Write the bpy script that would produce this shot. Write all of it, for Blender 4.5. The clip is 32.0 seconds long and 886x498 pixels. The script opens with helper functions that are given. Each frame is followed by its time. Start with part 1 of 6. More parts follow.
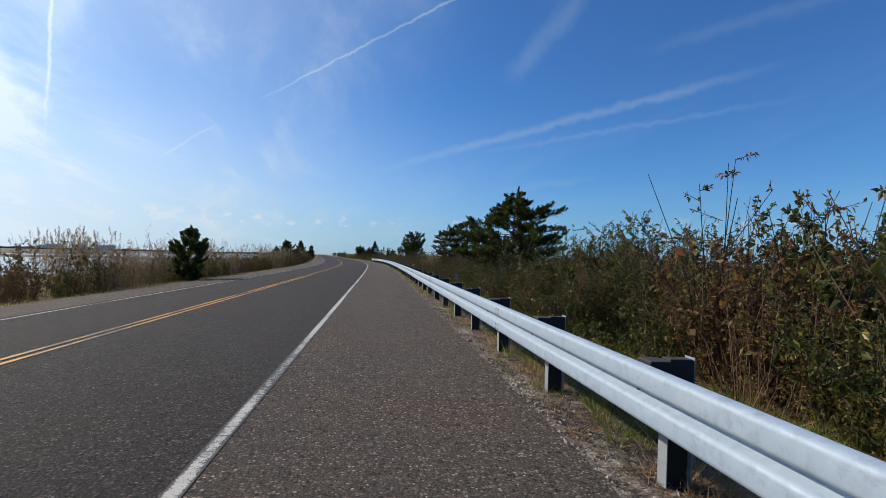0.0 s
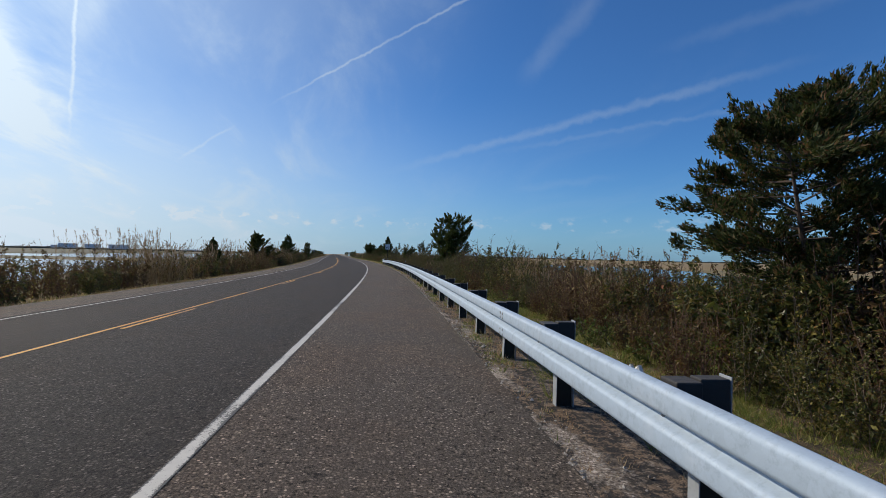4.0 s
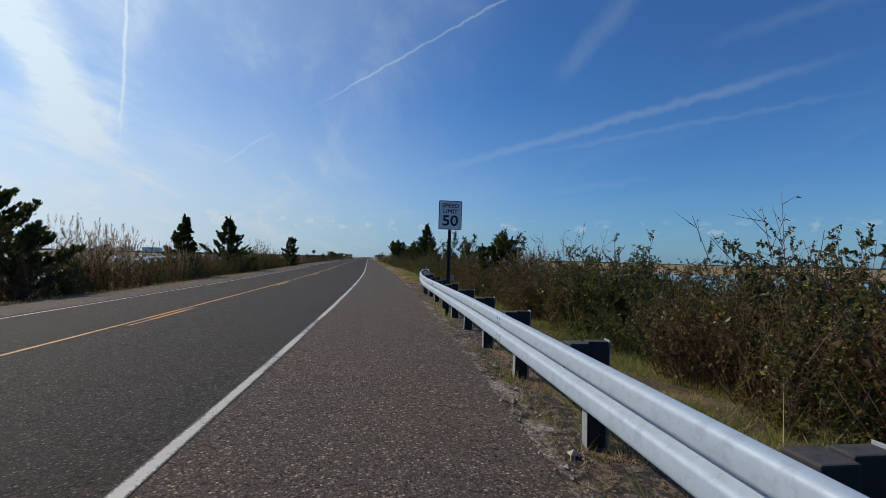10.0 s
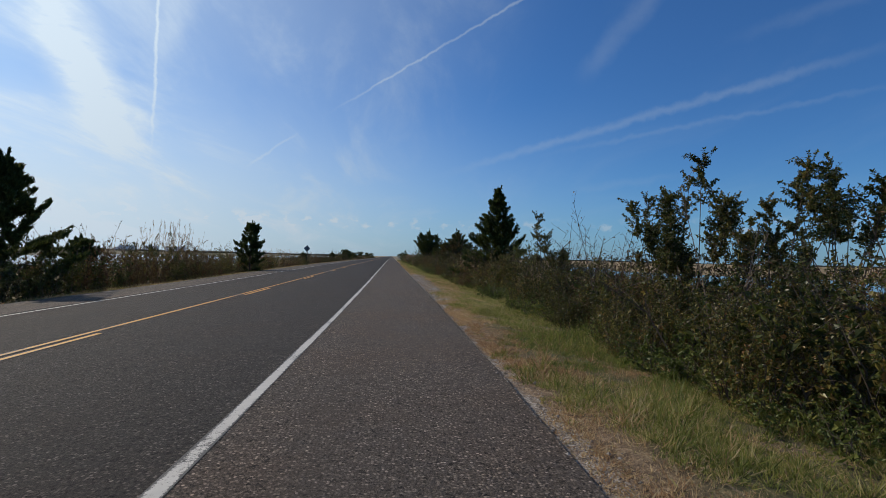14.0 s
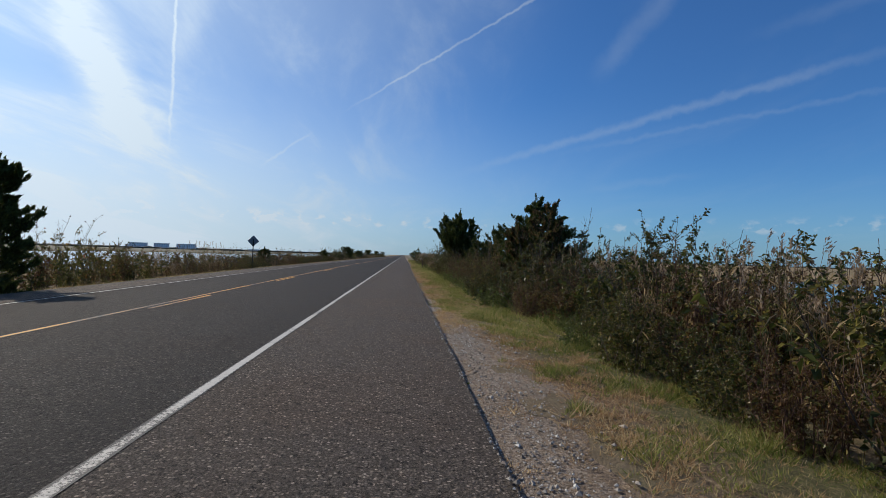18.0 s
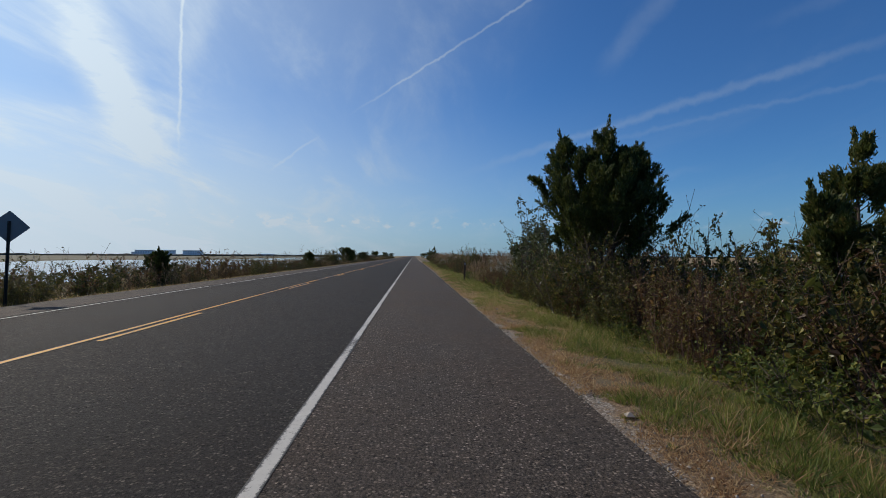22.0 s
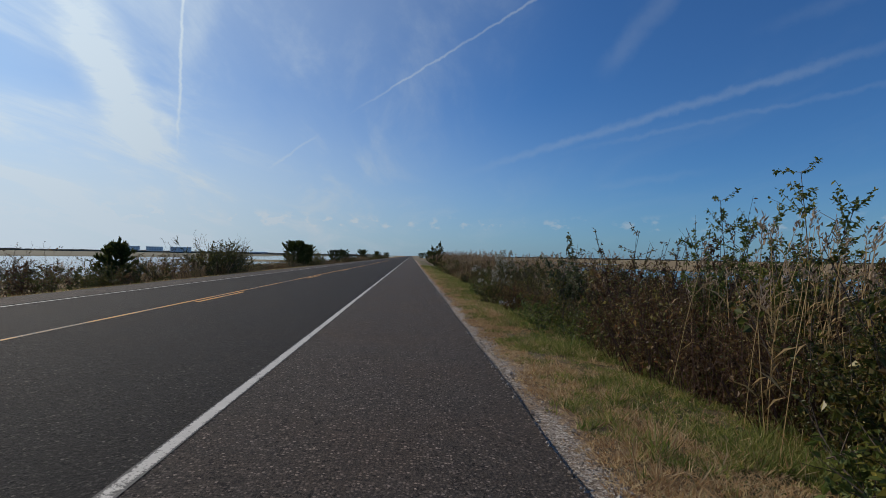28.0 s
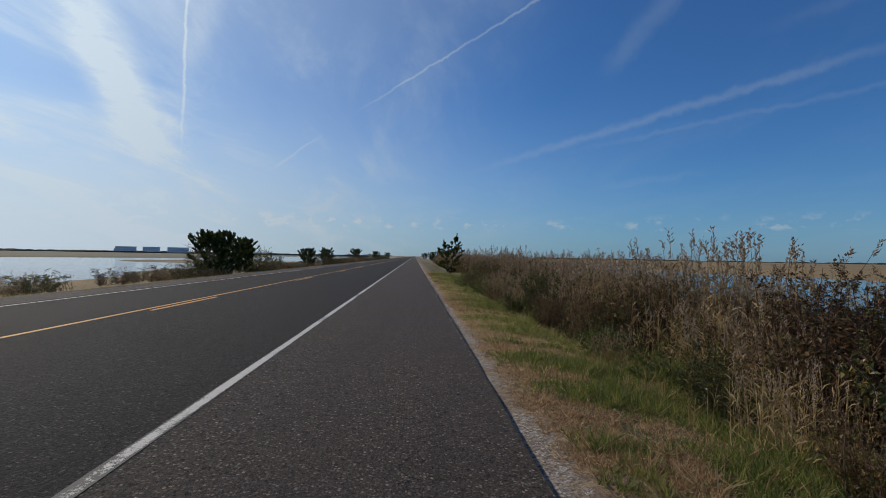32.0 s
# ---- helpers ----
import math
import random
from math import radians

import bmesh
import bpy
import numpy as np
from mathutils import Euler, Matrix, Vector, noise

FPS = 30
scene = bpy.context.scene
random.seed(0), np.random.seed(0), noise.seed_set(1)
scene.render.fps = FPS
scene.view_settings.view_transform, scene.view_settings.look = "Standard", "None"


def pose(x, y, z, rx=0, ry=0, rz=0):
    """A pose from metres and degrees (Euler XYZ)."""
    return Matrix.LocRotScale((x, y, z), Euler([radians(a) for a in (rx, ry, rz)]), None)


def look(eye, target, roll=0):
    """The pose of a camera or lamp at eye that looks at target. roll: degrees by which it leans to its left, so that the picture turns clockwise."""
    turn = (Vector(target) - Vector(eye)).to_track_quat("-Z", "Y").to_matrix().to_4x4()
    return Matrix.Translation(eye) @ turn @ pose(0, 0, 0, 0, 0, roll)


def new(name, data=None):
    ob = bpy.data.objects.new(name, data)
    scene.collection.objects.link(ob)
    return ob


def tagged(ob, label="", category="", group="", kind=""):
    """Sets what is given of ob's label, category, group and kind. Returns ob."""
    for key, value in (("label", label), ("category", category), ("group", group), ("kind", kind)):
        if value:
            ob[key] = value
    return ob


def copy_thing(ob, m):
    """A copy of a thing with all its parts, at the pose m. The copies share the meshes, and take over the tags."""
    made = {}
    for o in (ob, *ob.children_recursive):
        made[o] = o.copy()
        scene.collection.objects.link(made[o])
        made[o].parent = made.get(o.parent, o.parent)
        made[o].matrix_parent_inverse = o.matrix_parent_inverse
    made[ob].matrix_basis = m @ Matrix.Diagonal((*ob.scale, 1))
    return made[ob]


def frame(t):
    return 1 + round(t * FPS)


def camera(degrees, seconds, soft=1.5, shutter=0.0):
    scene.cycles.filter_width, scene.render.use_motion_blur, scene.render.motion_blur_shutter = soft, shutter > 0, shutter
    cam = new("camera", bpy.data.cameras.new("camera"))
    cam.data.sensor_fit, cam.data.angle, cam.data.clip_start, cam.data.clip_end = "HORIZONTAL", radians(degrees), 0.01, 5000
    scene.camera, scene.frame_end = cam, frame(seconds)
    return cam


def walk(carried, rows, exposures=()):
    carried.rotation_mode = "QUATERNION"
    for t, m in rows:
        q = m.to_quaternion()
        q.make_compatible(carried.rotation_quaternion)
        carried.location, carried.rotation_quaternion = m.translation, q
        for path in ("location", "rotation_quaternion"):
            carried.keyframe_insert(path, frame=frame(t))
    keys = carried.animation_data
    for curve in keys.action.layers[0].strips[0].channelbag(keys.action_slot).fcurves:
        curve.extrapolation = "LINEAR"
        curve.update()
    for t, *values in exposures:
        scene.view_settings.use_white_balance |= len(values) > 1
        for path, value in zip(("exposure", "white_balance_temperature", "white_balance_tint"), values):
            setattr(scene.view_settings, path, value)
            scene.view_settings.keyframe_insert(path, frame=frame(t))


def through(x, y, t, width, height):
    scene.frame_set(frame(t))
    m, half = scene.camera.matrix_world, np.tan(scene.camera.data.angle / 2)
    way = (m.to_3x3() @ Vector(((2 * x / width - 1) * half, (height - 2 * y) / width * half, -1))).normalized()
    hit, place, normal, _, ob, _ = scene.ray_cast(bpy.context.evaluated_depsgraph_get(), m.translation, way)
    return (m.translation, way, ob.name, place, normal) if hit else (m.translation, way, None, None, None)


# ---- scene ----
cam = camera(85.3, 32.0, soft=0.6)
# seconds, place, yaw, pitch, roll
PATH = [
    (0, -8.081, 8.031, 1.162, -14.51, 0.96, 1.33),
    (0.5, -7.597, 11.917, 1.160, -14.48, 0.92, 1.23),
    (1, -7.019, 15.793, 1.159, -14.23, 0.98, 1.27),
    (1.5, -6.506, 19.652, 1.160, -14.06, 0.95, 1.46),
    (2, -5.978, 23.490, 1.165, -13.79, 0.97, 1.67),
    (2.5, -5.478, 27.335, 1.159, -13.38, 0.89, 1.61),
    (3, -5.047, 31.182, 1.159, -13.22, 0.94, 1.41),
    (3.5, -4.543, 35.048, 1.161, -12.80, 0.96, 1.28),
    (4, -4.117, 38.921, 1.161, -12.74, 0.88, 1.33),
    (4.5, -3.600, 42.797, 1.160, -12.44, 0.92, 1.35),
    (6.5, -1.935, 58.293, 1.161, -10.41, 1.05, 1.65),
    (7, -1.658, 62.173, 1.163, -10.17, 1.08, 1.71),
    (7.5, -1.381, 66.045, 1.162, -9.83, 1.20, 1.87),
    (8, -1.104, 69.900, 1.160, -9.65, 1.13, 1.91),
    (8.5, -0.758, 73.734, 1.157, -9.54, 1.11, 1.76),
    (9, -0.420, 77.520, 1.157, -9.34, 1.16, 1.56),
    (9.5, -0.103, 81.261, 1.156, -9.16, 1.13, 1.42),
    (10, 0.208, 84.948, 1.159, -8.83, 1.16, 1.42),
    (10.5, 0.445, 88.578, 1.159, -8.46, 1.16, 1.48),
    (11, 0.620, 92.222, 1.164, -8.01, 1.18, 1.54),
    (11.5, 0.685, 95.841, 1.164, -7.59, 1.22, 1.51),
    (12, 0.714, 99.394, 1.164, -7.28, 1.22, 1.52),
    (12.5, 0.785, 102.902, 1.163, -6.94, 1.18, 1.52),
    (13, 0.829, 106.350, 1.156, -6.72, 1.14, 1.42),
    (13.5, 0.926, 109.692, 1.156, -6.39, 1.11, 1.36),
    (14, 0.975, 112.951, 1.158, -6.11, 0.99, 1.40),
    (14.5, 0.961, 116.064, 1.159, -5.84, 0.97, 1.42),
    (16.5, 1.403, 128.571, 1.162, -5.30, 0.97, 1.54),
    (17, 1.503, 131.667, 1.161, -5.15, 0.92, 1.53),
    (17.5, 1.596, 134.709, 1.159, -4.96, 0.88, 1.70),
    (18, 1.615, 137.880, 1.159, -4.62, 0.86, 1.77),
    (18.5, 1.591, 141.112, 1.157, -4.23, 0.84, 1.68),
    (19, 1.523, 144.332, 1.154, -3.78, 0.87, 1.48),
    (19.5, 1.416, 147.420, 1.158, -3.49, 0.86, 1.27),
    (20, 1.193, 150.433, 1.163, -3.13, 0.92, 1.08),
    (20.5, 0.982, 153.361, 1.163, -3.08, 0.88, 0.80),
    (21, 0.826, 156.150, 1.166, -3.08, 0.88, 0.56),
    (21.5, 0.738, 158.834, 1.163, -3.28, 0.87, 0.33),
    (22, 0.788, 161.513, 1.160, -3.54, 0.83, 0.29),
    (22.5, 0.930, 164.271, 1.156, -3.71, 0.75, 0.43),
    (23, 1.062, 167.044, 1.161, -3.91, 0.76, 0.72),
    (23.5, 1.180, 169.995, 1.159, -3.90, 0.80, 0.89),
    (24, 1.280, 173.111, 1.158, -3.89, 0.80, 0.99),
    (24.5, 1.358, 176.313, 1.157, -3.88, 0.77, 1.09),
    (25, 1.411, 179.492, 1.158, -3.87, 0.81, 1.17),
    (25.5, 1.446, 182.680, 1.161, -3.83, 0.79, 1.20),
    (27.5, 1.357, 195.644, 1.162, -3.69, 0.87, 1.03),
    (28, 1.414, 198.949, 1.163, -3.75, 0.87, 1.02),
    (28.5, 1.489, 202.203, 1.160, -3.67, 0.87, 1.02),
    (29, 1.572, 205.233, 1.161, -3.72, 0.82, 1.01),
    (29.5, 1.630, 208.167, 1.159, -3.70, 0.82, 0.95),
    (30, 1.653, 211.001, 1.157, -3.68, 0.80, 0.92),
    (30.5, 1.687, 213.800, 1.157, -3.54, 0.78, 0.88),
    (31, 1.688, 216.757, 1.158, -3.44, 0.76, 0.91),
    (31.5, 1.666, 219.770, 1.160, -3.42, 0.81, 0.95),
    (32, 1.621, 222.800, 1.162, -3.39, 0.91, 0.98),
]


def eye_pose(x, y, z, yaw, pitch, roll):
    a, b = radians(yaw), radians(pitch)
    ahead = (-math.sin(a) * math.cos(b), math.cos(a) * math.cos(b), math.sin(b))
    return look((x, y, z), (x + ahead[0], y + ahead[1], z + ahead[2]), roll)


walk(cam, [(t, eye_pose(*row)) for t, *row in PATH], exposures=[(0.0, -0.05), (4.0, -0.2), (9.0, -0.33), (13.0, -0.40), (16.5, -0.33), (18.0, -0.28), (20.0, -0.45), (23.0, -0.46), (25.0, -0.40), (28.0, -0.57), (32.0, -0.58)])

# ---------------------------------------------------------------- light
SUN_AZ, SUN_EL = -52.0, 34.0          # degrees right of +y, and above the horizon
world = bpy.data.worlds.new("sky")
scene.world = world
world.use_nodes = True
wt = world.node_tree
wt.nodes.clear()


class Tree:
    """Short ways of building node trees."""

    def __init__(self, tree):
        self.t = tree

    def add(self, kind):
        return self.t.nodes.new(kind)

    def put(self, socket, value):
        if isinstance(value, bpy.types.NodeSocket):
            self.t.links.new(value, socket)
        else:
            socket.default_value = value

    def math(self, op, a, b=0.0, c=0.0, clamp=False):
        n = self.add("ShaderNodeMath")
        n.operation, n.use_clamp = op, clamp
        for s, v in zip(n.inputs, (a, b, c)):
            self.put(s, v)
        return n.outputs[0]

    def vmath(self, op, a, b=(0, 0, 0)):
        n = self.add("ShaderNodeVectorMath")
        n.operation = op
        self.put(n.inputs[0], a)
        self.put(n.inputs[1], b)
        return n.outputs["Value"] if op in ("DOT_PRODUCT", "LENGTH") else n.outputs[0]

    def noise(self, vec, scale, detail=4.0, rough=0.55, distort=0.0, out="Fac"):
        n = self.add("ShaderNodeTexNoise")
        if vec is not None:
            self.put(n.inputs["Vector"], vec)
        for k, v in (("Scale", scale), ("Detail", detail), ("Roughness", rough), ("Distortion", distort)):
            n.inputs[k].default_value = v
        return n.outputs[out]

    def voronoi(self, vec, scale, out="Distance", feature="F1"):
        n = self.add("ShaderNodeTexVoronoi")
        n.feature = feature
        if vec is not None:
            self.put(n.inputs["Vector"], vec)
        n.inputs["Scale"].default_value = scale
        return n.outputs[out]

    def ramp(self, fac, stops, mode="LINEAR"):
        n = self.add("ShaderNodeValToRGB")
        n.color_ramp.interpolation = mode
        els = n.color_ramp.elements
        while len(els) < len(stops):
            els.new(0.5)
        for e, (p, c) in zip(els, stops):
            e.position = p
            e.color = (*c, 1) if not isinstance(c, (int, float)) else (c, c, c, 1)
        self.put(n.inputs[0], fac)
        return n.outputs[0]

    def smooth(self, x, lo, hi):
        n = self.add("ShaderNodeMapRange")
        n.interpolation_type = "SMOOTHSTEP"
        self.put(n.inputs["Value"], x)
        n.inputs["From Min"].default_value, n.inputs["From Max"].default_value = lo, hi
        return n.outputs[0]

    def mix(self, fac, a, b, blend="MIX"):
        n = self.add("ShaderNodeMix")
        n.data_type, n.blend_type = "RGBA", blend
        self.put(n.inputs[0], fac)
        self.put(n.inputs[6], (*a, 1) if isinstance(a, tuple) and len(a) == 3 else a)
        self.put(n.inputs[7], (*b, 1) if isinstance(b, tuple) and len(b) == 3 else b)
        return n.outputs[2]

    def scaled(self, vec, s):
        n = self.add("ShaderNodeMapping")
        self.put(n.inputs["Vector"], vec)
        n.inputs["Scale"].default_value = s
        return n.outputs[0]


def way(az, el):
    a, e = radians(az), radians(el)
    return Vector((math.sin(a) * math.cos(e), math.cos(a) * math.cos(e), math.sin(e)))


w = Tree(wt)
sky = w.add("ShaderNodeTexSky")
sky.sky_type = "NISHITA"
sky.sun_disc = False
sky.sun_elevation = radians(SUN_EL)
sky.sun_rotation = radians(SUN_AZ)
sky.air_density, sky.dust_density, sky.ozone_density, sky.altitude = 1.0, 0.5, 1.2, 0.0
direction = w.add("ShaderNodeTexCoord").outputs["Generated"]

# High cloud: a veil thickening towards the sun, streaky cirrus, and aircraft trails on great circles.
flat = w.add("ShaderNodeSeparateXYZ")
w.put(flat.inputs[0], direction)
lift = w.math("ADD", w.math("MAXIMUM", flat.outputs[2], 0.0), 0.16)
plane = w.add("ShaderNodeCombineXYZ")
w.put(plane.inputs[0], w.math("DIVIDE", flat.outputs[0], lift))
w.put(plane.inputs[1], w.math("DIVIDE", flat.outputs[1], lift))
plane = plane.outputs[0]
toward = w.math("MAXIMUM", w.vmath("DOT_PRODUCT", direction, tuple(way(SUN_AZ, SUN_EL))), 0.0)
streaks = w.noise(w.scaled(plane, (1.3, 0.5, 1)), 1.4, 9, 0.60, 0.5)
ripples = w.noise(w.scaled(plane, (5.0, 9.0, 1)), 2.2, 4, 0.6, 0.8)
veil = w.math("MULTIPLY", w.smooth(toward, 0.45, 1.0), w.math("ADD", 0.35, w.math("MULTIPLY", streaks, 0.9)))
cirrus = w.math("MULTIPLY", w.smooth(streaks, 0.46, 0.78), w.math("ADD", 0.06, w.math("MULTIPLY", w.smooth(toward, 0.3, 0.95), 0.5)))
cloud = w.math("ADD", w.math("MULTIPLY", veil, 0.52), cirrus)
low = w.math("SUBTRACT", 1.0, w.smooth(flat.outputs[2], 0.0, 0.34))
cloud = w.math("ADD", cloud, w.math("MULTIPLY", low, w.math("MULTIPLY", w.smooth(toward, 0.15, 0.90), 0.72)))
haze = w.math("MULTIPLY", w.math("POWER", low, 4.0), 0.42)


def trail(a, b, width, strength, ends=0.05, soft=1.0, rough=0.5):
    """A streak along the great circle from a to b (azimuth, elevation)."""
    p, q = way(*a), way(*b)
    n = p.cross(q).normalized()
    mid, half = (p + q).normalized(), (p - q).length / 2
    along = (q - p).normalized()
    wob = w.math("MULTIPLY", w.math("SUBTRACT", w.noise(direction, 30, 4, 0.6), 0.5), min(width * 3.2, 0.022))
    off = w.math("ABSOLUTE", w.math("ADD", w.vmath("DOT_PRODUCT", direction, tuple(n)), wob))
    core = w.math("SUBTRACT", 1.0, w.smooth(off, width * (1 - soft), width))
    s = w.math("ABSOLUTE", w.vmath("DOT_PRODUCT", direction, tuple(along)))
    ext = w.math("SUBTRACT", 1.0, w.smooth(s, half * (1 - ends), half))
    front = w.math("GREATER_THAN", w.vmath("DOT_PRODUCT", direction, tuple(mid)), 0.0)
    broken = w.math("ADD", 1.0 - rough, w.math("MULTIPLY", w.noise(direction, 14, 4), 2 * rough), clamp=True)
    return w.math("MULTIPLY", w.math("MULTIPLY", core, w.math("MULTIPLY", ext, broken)), w.math("MULTIPLY", front, strength))


DRIFT = 0.9
for a, b, width, strength, ends, soft, rough in (
    ((-25.6, 44.0), (-26.4, 8.4), 0.0040, 0.38, 0.45, 1.0, 0.7),
    ((-20.5, 34.0), (-27.0, 15.0), 0.030, 0.12, 0.5, 1.0, 0.8),
    ((25.0, 32.4), (-9.5, 15.4), 0.0036, 0.30, 0.5, 1.0, 0.55),
    ((-11.5, 13.9), (-17.6, 9.1), 0.0040, 0.16, 0.6, 1.0, 0.6),
    ((52.0, 19.2), (2.5, 9.0), 0.0125, 0.16, 0.6, 1.0, 0.7),
    ((54.0, 15.8), (14.0, 11.6), 0.0075, 0.085, 0.7, 1.0, 0.8),
    ((31.5, 30.0), (20.0, 19.2), 0.030, 0.11, 0.6, 1.0, 0.9),
    ((60.0, 24.0), (34.0, 21.8), 0.018, 0.06, 0.6, 1.0, 0.8),
    ((34.0, 9.6), (18.0, 7.6), 0.012, 0.06, 0.8, 1.0, 0.8),
):
    cloud = w.math("ADD", cloud, trail((a[0] + DRIFT, a[1]), (b[0] + DRIFT, b[1]), width, strength, ends, soft, rough))
# the broad rippled sheet on the sunward side
sheet = trail((-39.5, 30.0), (-26.6, 8.2), 0.060, 1.0, 0.7, 1.0, 0.8)
cloud = w.math("ADD", cloud, w.math("MULTIPLY", sheet, w.math("MULTIPLY", w.math("ADD", 0.25, w.math("MULTIPLY", ripples, 0.9)), 0.75)))
# small fair-weather puffs low over the marsh
puffs = w.math("MULTIPLY", w.smooth(w.noise(w.scaled(direction, (1, 1, 1.6)), 34, 4, 0.55), 0.53, 0.68),
               w.math("MULTIPLY", w.smooth(flat.outputs[2], 0.050, 0.060), w.math("SUBTRACT", 1.0, w.smooth(flat.outputs[2], 0.066, 0.088))))
cloud = w.math("ADD", cloud, w.math("MULTIPLY", puffs, 0.48), clamp=True)
lit = w.math("ADD", 7.2, w.math("MULTIPLY", w.math("POWER", toward, 4.0), 6.0))
white = w.add("ShaderNodeCombineXYZ")
for i, k in enumerate((0.82, 0.97, 1.11)):
    w.put(white.inputs[i], w.math("MULTIPLY", lit, k))
blue = w.mix(haze, w.mix(1.0, sky.outputs[0], (0.40, 0.825, 1.37), "MULTIPLY"), (2.9, 4.9, 7.5))
back = w.add("ShaderNodeBackground")
w.put(back.inputs[0], w.mix(cloud, blue, white.outputs[0]))
back.inputs[1].default_value = 0.095
w.t.links.new(back.outputs[0], w.add("ShaderNodeOutputWorld").inputs[0])

sun = new("sun", bpy.data.lights.new("sun", "SUN"))
sun.data.energy, sun.data.angle, sun.data.color = 4.3, radians(0.53), (1.0, 0.89, 0.73)
sun.matrix_world = look(way(SUN_AZ, SUN_EL) * 100, (0, 0, 0))

# ---------------------------------------------------------------- materials


def material(name, rough=0.8, metal=0.0):
    m = bpy.data.materials.new(name)
    m.use_nodes = True
    t = Tree(m.node_tree)
    bsdf = m.node_tree.nodes["Principled BSDF"]
    bsdf.inputs["Roughness"].default_value, bsdf.inputs["Metallic"].default_value = rough, metal
    coord = t.add("ShaderNodeTexCoord").outputs["Object"]
    return m, t, bsdf, coord


def bump(t, bsdf, height, strength=0.4, distance=0.01):
    n = t.add("ShaderNodeBump")
    n.inputs["Strength"].default_value, n.inputs["Distance"].default_value = strength, distance
    t.put(n.inputs["Height"], height)
    t.put(bsdf.inputs["Normal"], n.outputs[0])


def asphalt(name, base, warm, later=0.62):
    """Worn chip-sealed paving: pale and dark stones in a grey binder, stains and lighter wheel tracks."""
    m, t, b, co = material(name, 0.82)
    grain = t.noise(co, 85, 4, 0.8)
    stone = t.add("ShaderNodeSeparateColor")
    t.put(stone.inputs[0], t.voronoi(co, 50, "Color"))
    chip = t.voronoi(co, 50, "Distance")
    pits = t.noise(co, 24, 5, 0.8)
    patches = t.noise(co, 0.55, 5, 0.6)
    blotch = t.noise(co, 6.0, 4, 0.65)
    lanes = t.noise(t.scaled(co, (1.1, 0.05, 1)), 1.0, 3, 0.5)
    c = t.ramp(stone.outputs[0], [(0.0, tuple(v * 0.22 for v in base)), (0.5, tuple(v * 0.75 for v in base)), (0.80, tuple(v * 1.8 for v in base)), (0.94, tuple(v * 3.0 for v in base)), (1.0, tuple(v * 5.5 for v in base))])
    c = t.mix(t.smooth(chip, 0.30, 0.60), c, tuple(v * 0.32 for v in base))
    c = t.mix(0.38, c, t.ramp(grain, [(0.36, tuple(v * 0.18 for v in base)), (0.5, tuple(v * 1.0 for v in base)), (0.64, tuple(v * 2.7 for v in base))]))
    c = t.mix(t.math("MULTIPLY", t.smooth(pits, 0.54, 0.61), 0.9), c, tuple(v * 0.10 for v in base))
    c = t.mix(t.math("MULTIPLY", t.smooth(blotch, 0.35, 0.7), 0.35), c, t.mix(1.0, c, (1.45, 1.40, 1.34), "MULTIPLY"))
    c = t.mix(t.math("MULTIPLY", t.smooth(patches, 0.38, 0.75), 0.6), c, t.mix(1.0, c, warm, "MULTIPLY"))
    c = t.mix(t.math("MULTIPLY", t.smooth(lanes, 0.45, 0.72), 0.35), c, tuple(v * 0.6 for v in base))
    run = t.add("ShaderNodeSeparateXYZ")
    t.put(run.inputs[0], co)
    newer = t.smooth(t.math("ADD", run.outputs[1], t.math("MULTIPLY", patches, 30.0)), 95.0, 235.0)
    c = t.mix(newer, c, t.mix(1.0, c, (later, later, later * 1.03), "MULTIPLY"))
    t.put(b.inputs["Base Color"], c)
    t.put(b.inputs["Roughness"], t.math("ADD", 0.72, t.math("MULTIPLY", grain, 0.22)))
    b.inputs["Specular IOR Level"].default_value = 0.18
    bump(t, b, t.math("ADD", t.math("ADD", grain, t.math("MULTIPLY", chip, -0.8)), t.math("MULTIPLY", pits, -1.2)), 0.9, 0.018)
    return m


def line_paint(name, colour, wear=0.5):
    """Road paint, chipped all over, ragged along its edges and rubbed away in stretches. The map holds across and along."""
    m, t, b, co = material(name, 0.7)
    uv = t.add("ShaderNodeSeparateXYZ")
    t.put(uv.inputs[0], t.add("ShaderNodeTexCoord").outputs["UV"])
    n1, n2, n3 = t.noise(co, 60, 6, 0.8), t.noise(t.scaled(co, (1, 0.45, 1)), 1.0, 4), t.noise(co, 19, 4, 0.7)
    edge = t.math("MULTIPLY", t.math("POWER", t.math("MULTIPLY", t.math("ABSOLUTE", t.math("SUBTRACT", uv.outputs[0], 0.5)), 2.0), 4.0), 0.34)
    rub = t.math("ADD", t.math("MULTIPLY", t.smooth(n2, 0.42, 0.72), wear * 0.34), edge)
    chip = t.smooth(t.math("ADD", t.math("ADD", t.math("MULTIPLY", n1, 0.65), t.math("MULTIPLY", n3, 0.35)), rub), 0.57, 0.70)
    c = t.mix(t.noise(co, 7, 4), tuple(v * 0.72 for v in colour), colour)
    t.put(b.inputs["Base Color"], t.mix(chip, c, (0.062, 0.058, 0.055)))
    bump(t, b, n1, 0.5, 0.006)
    return m


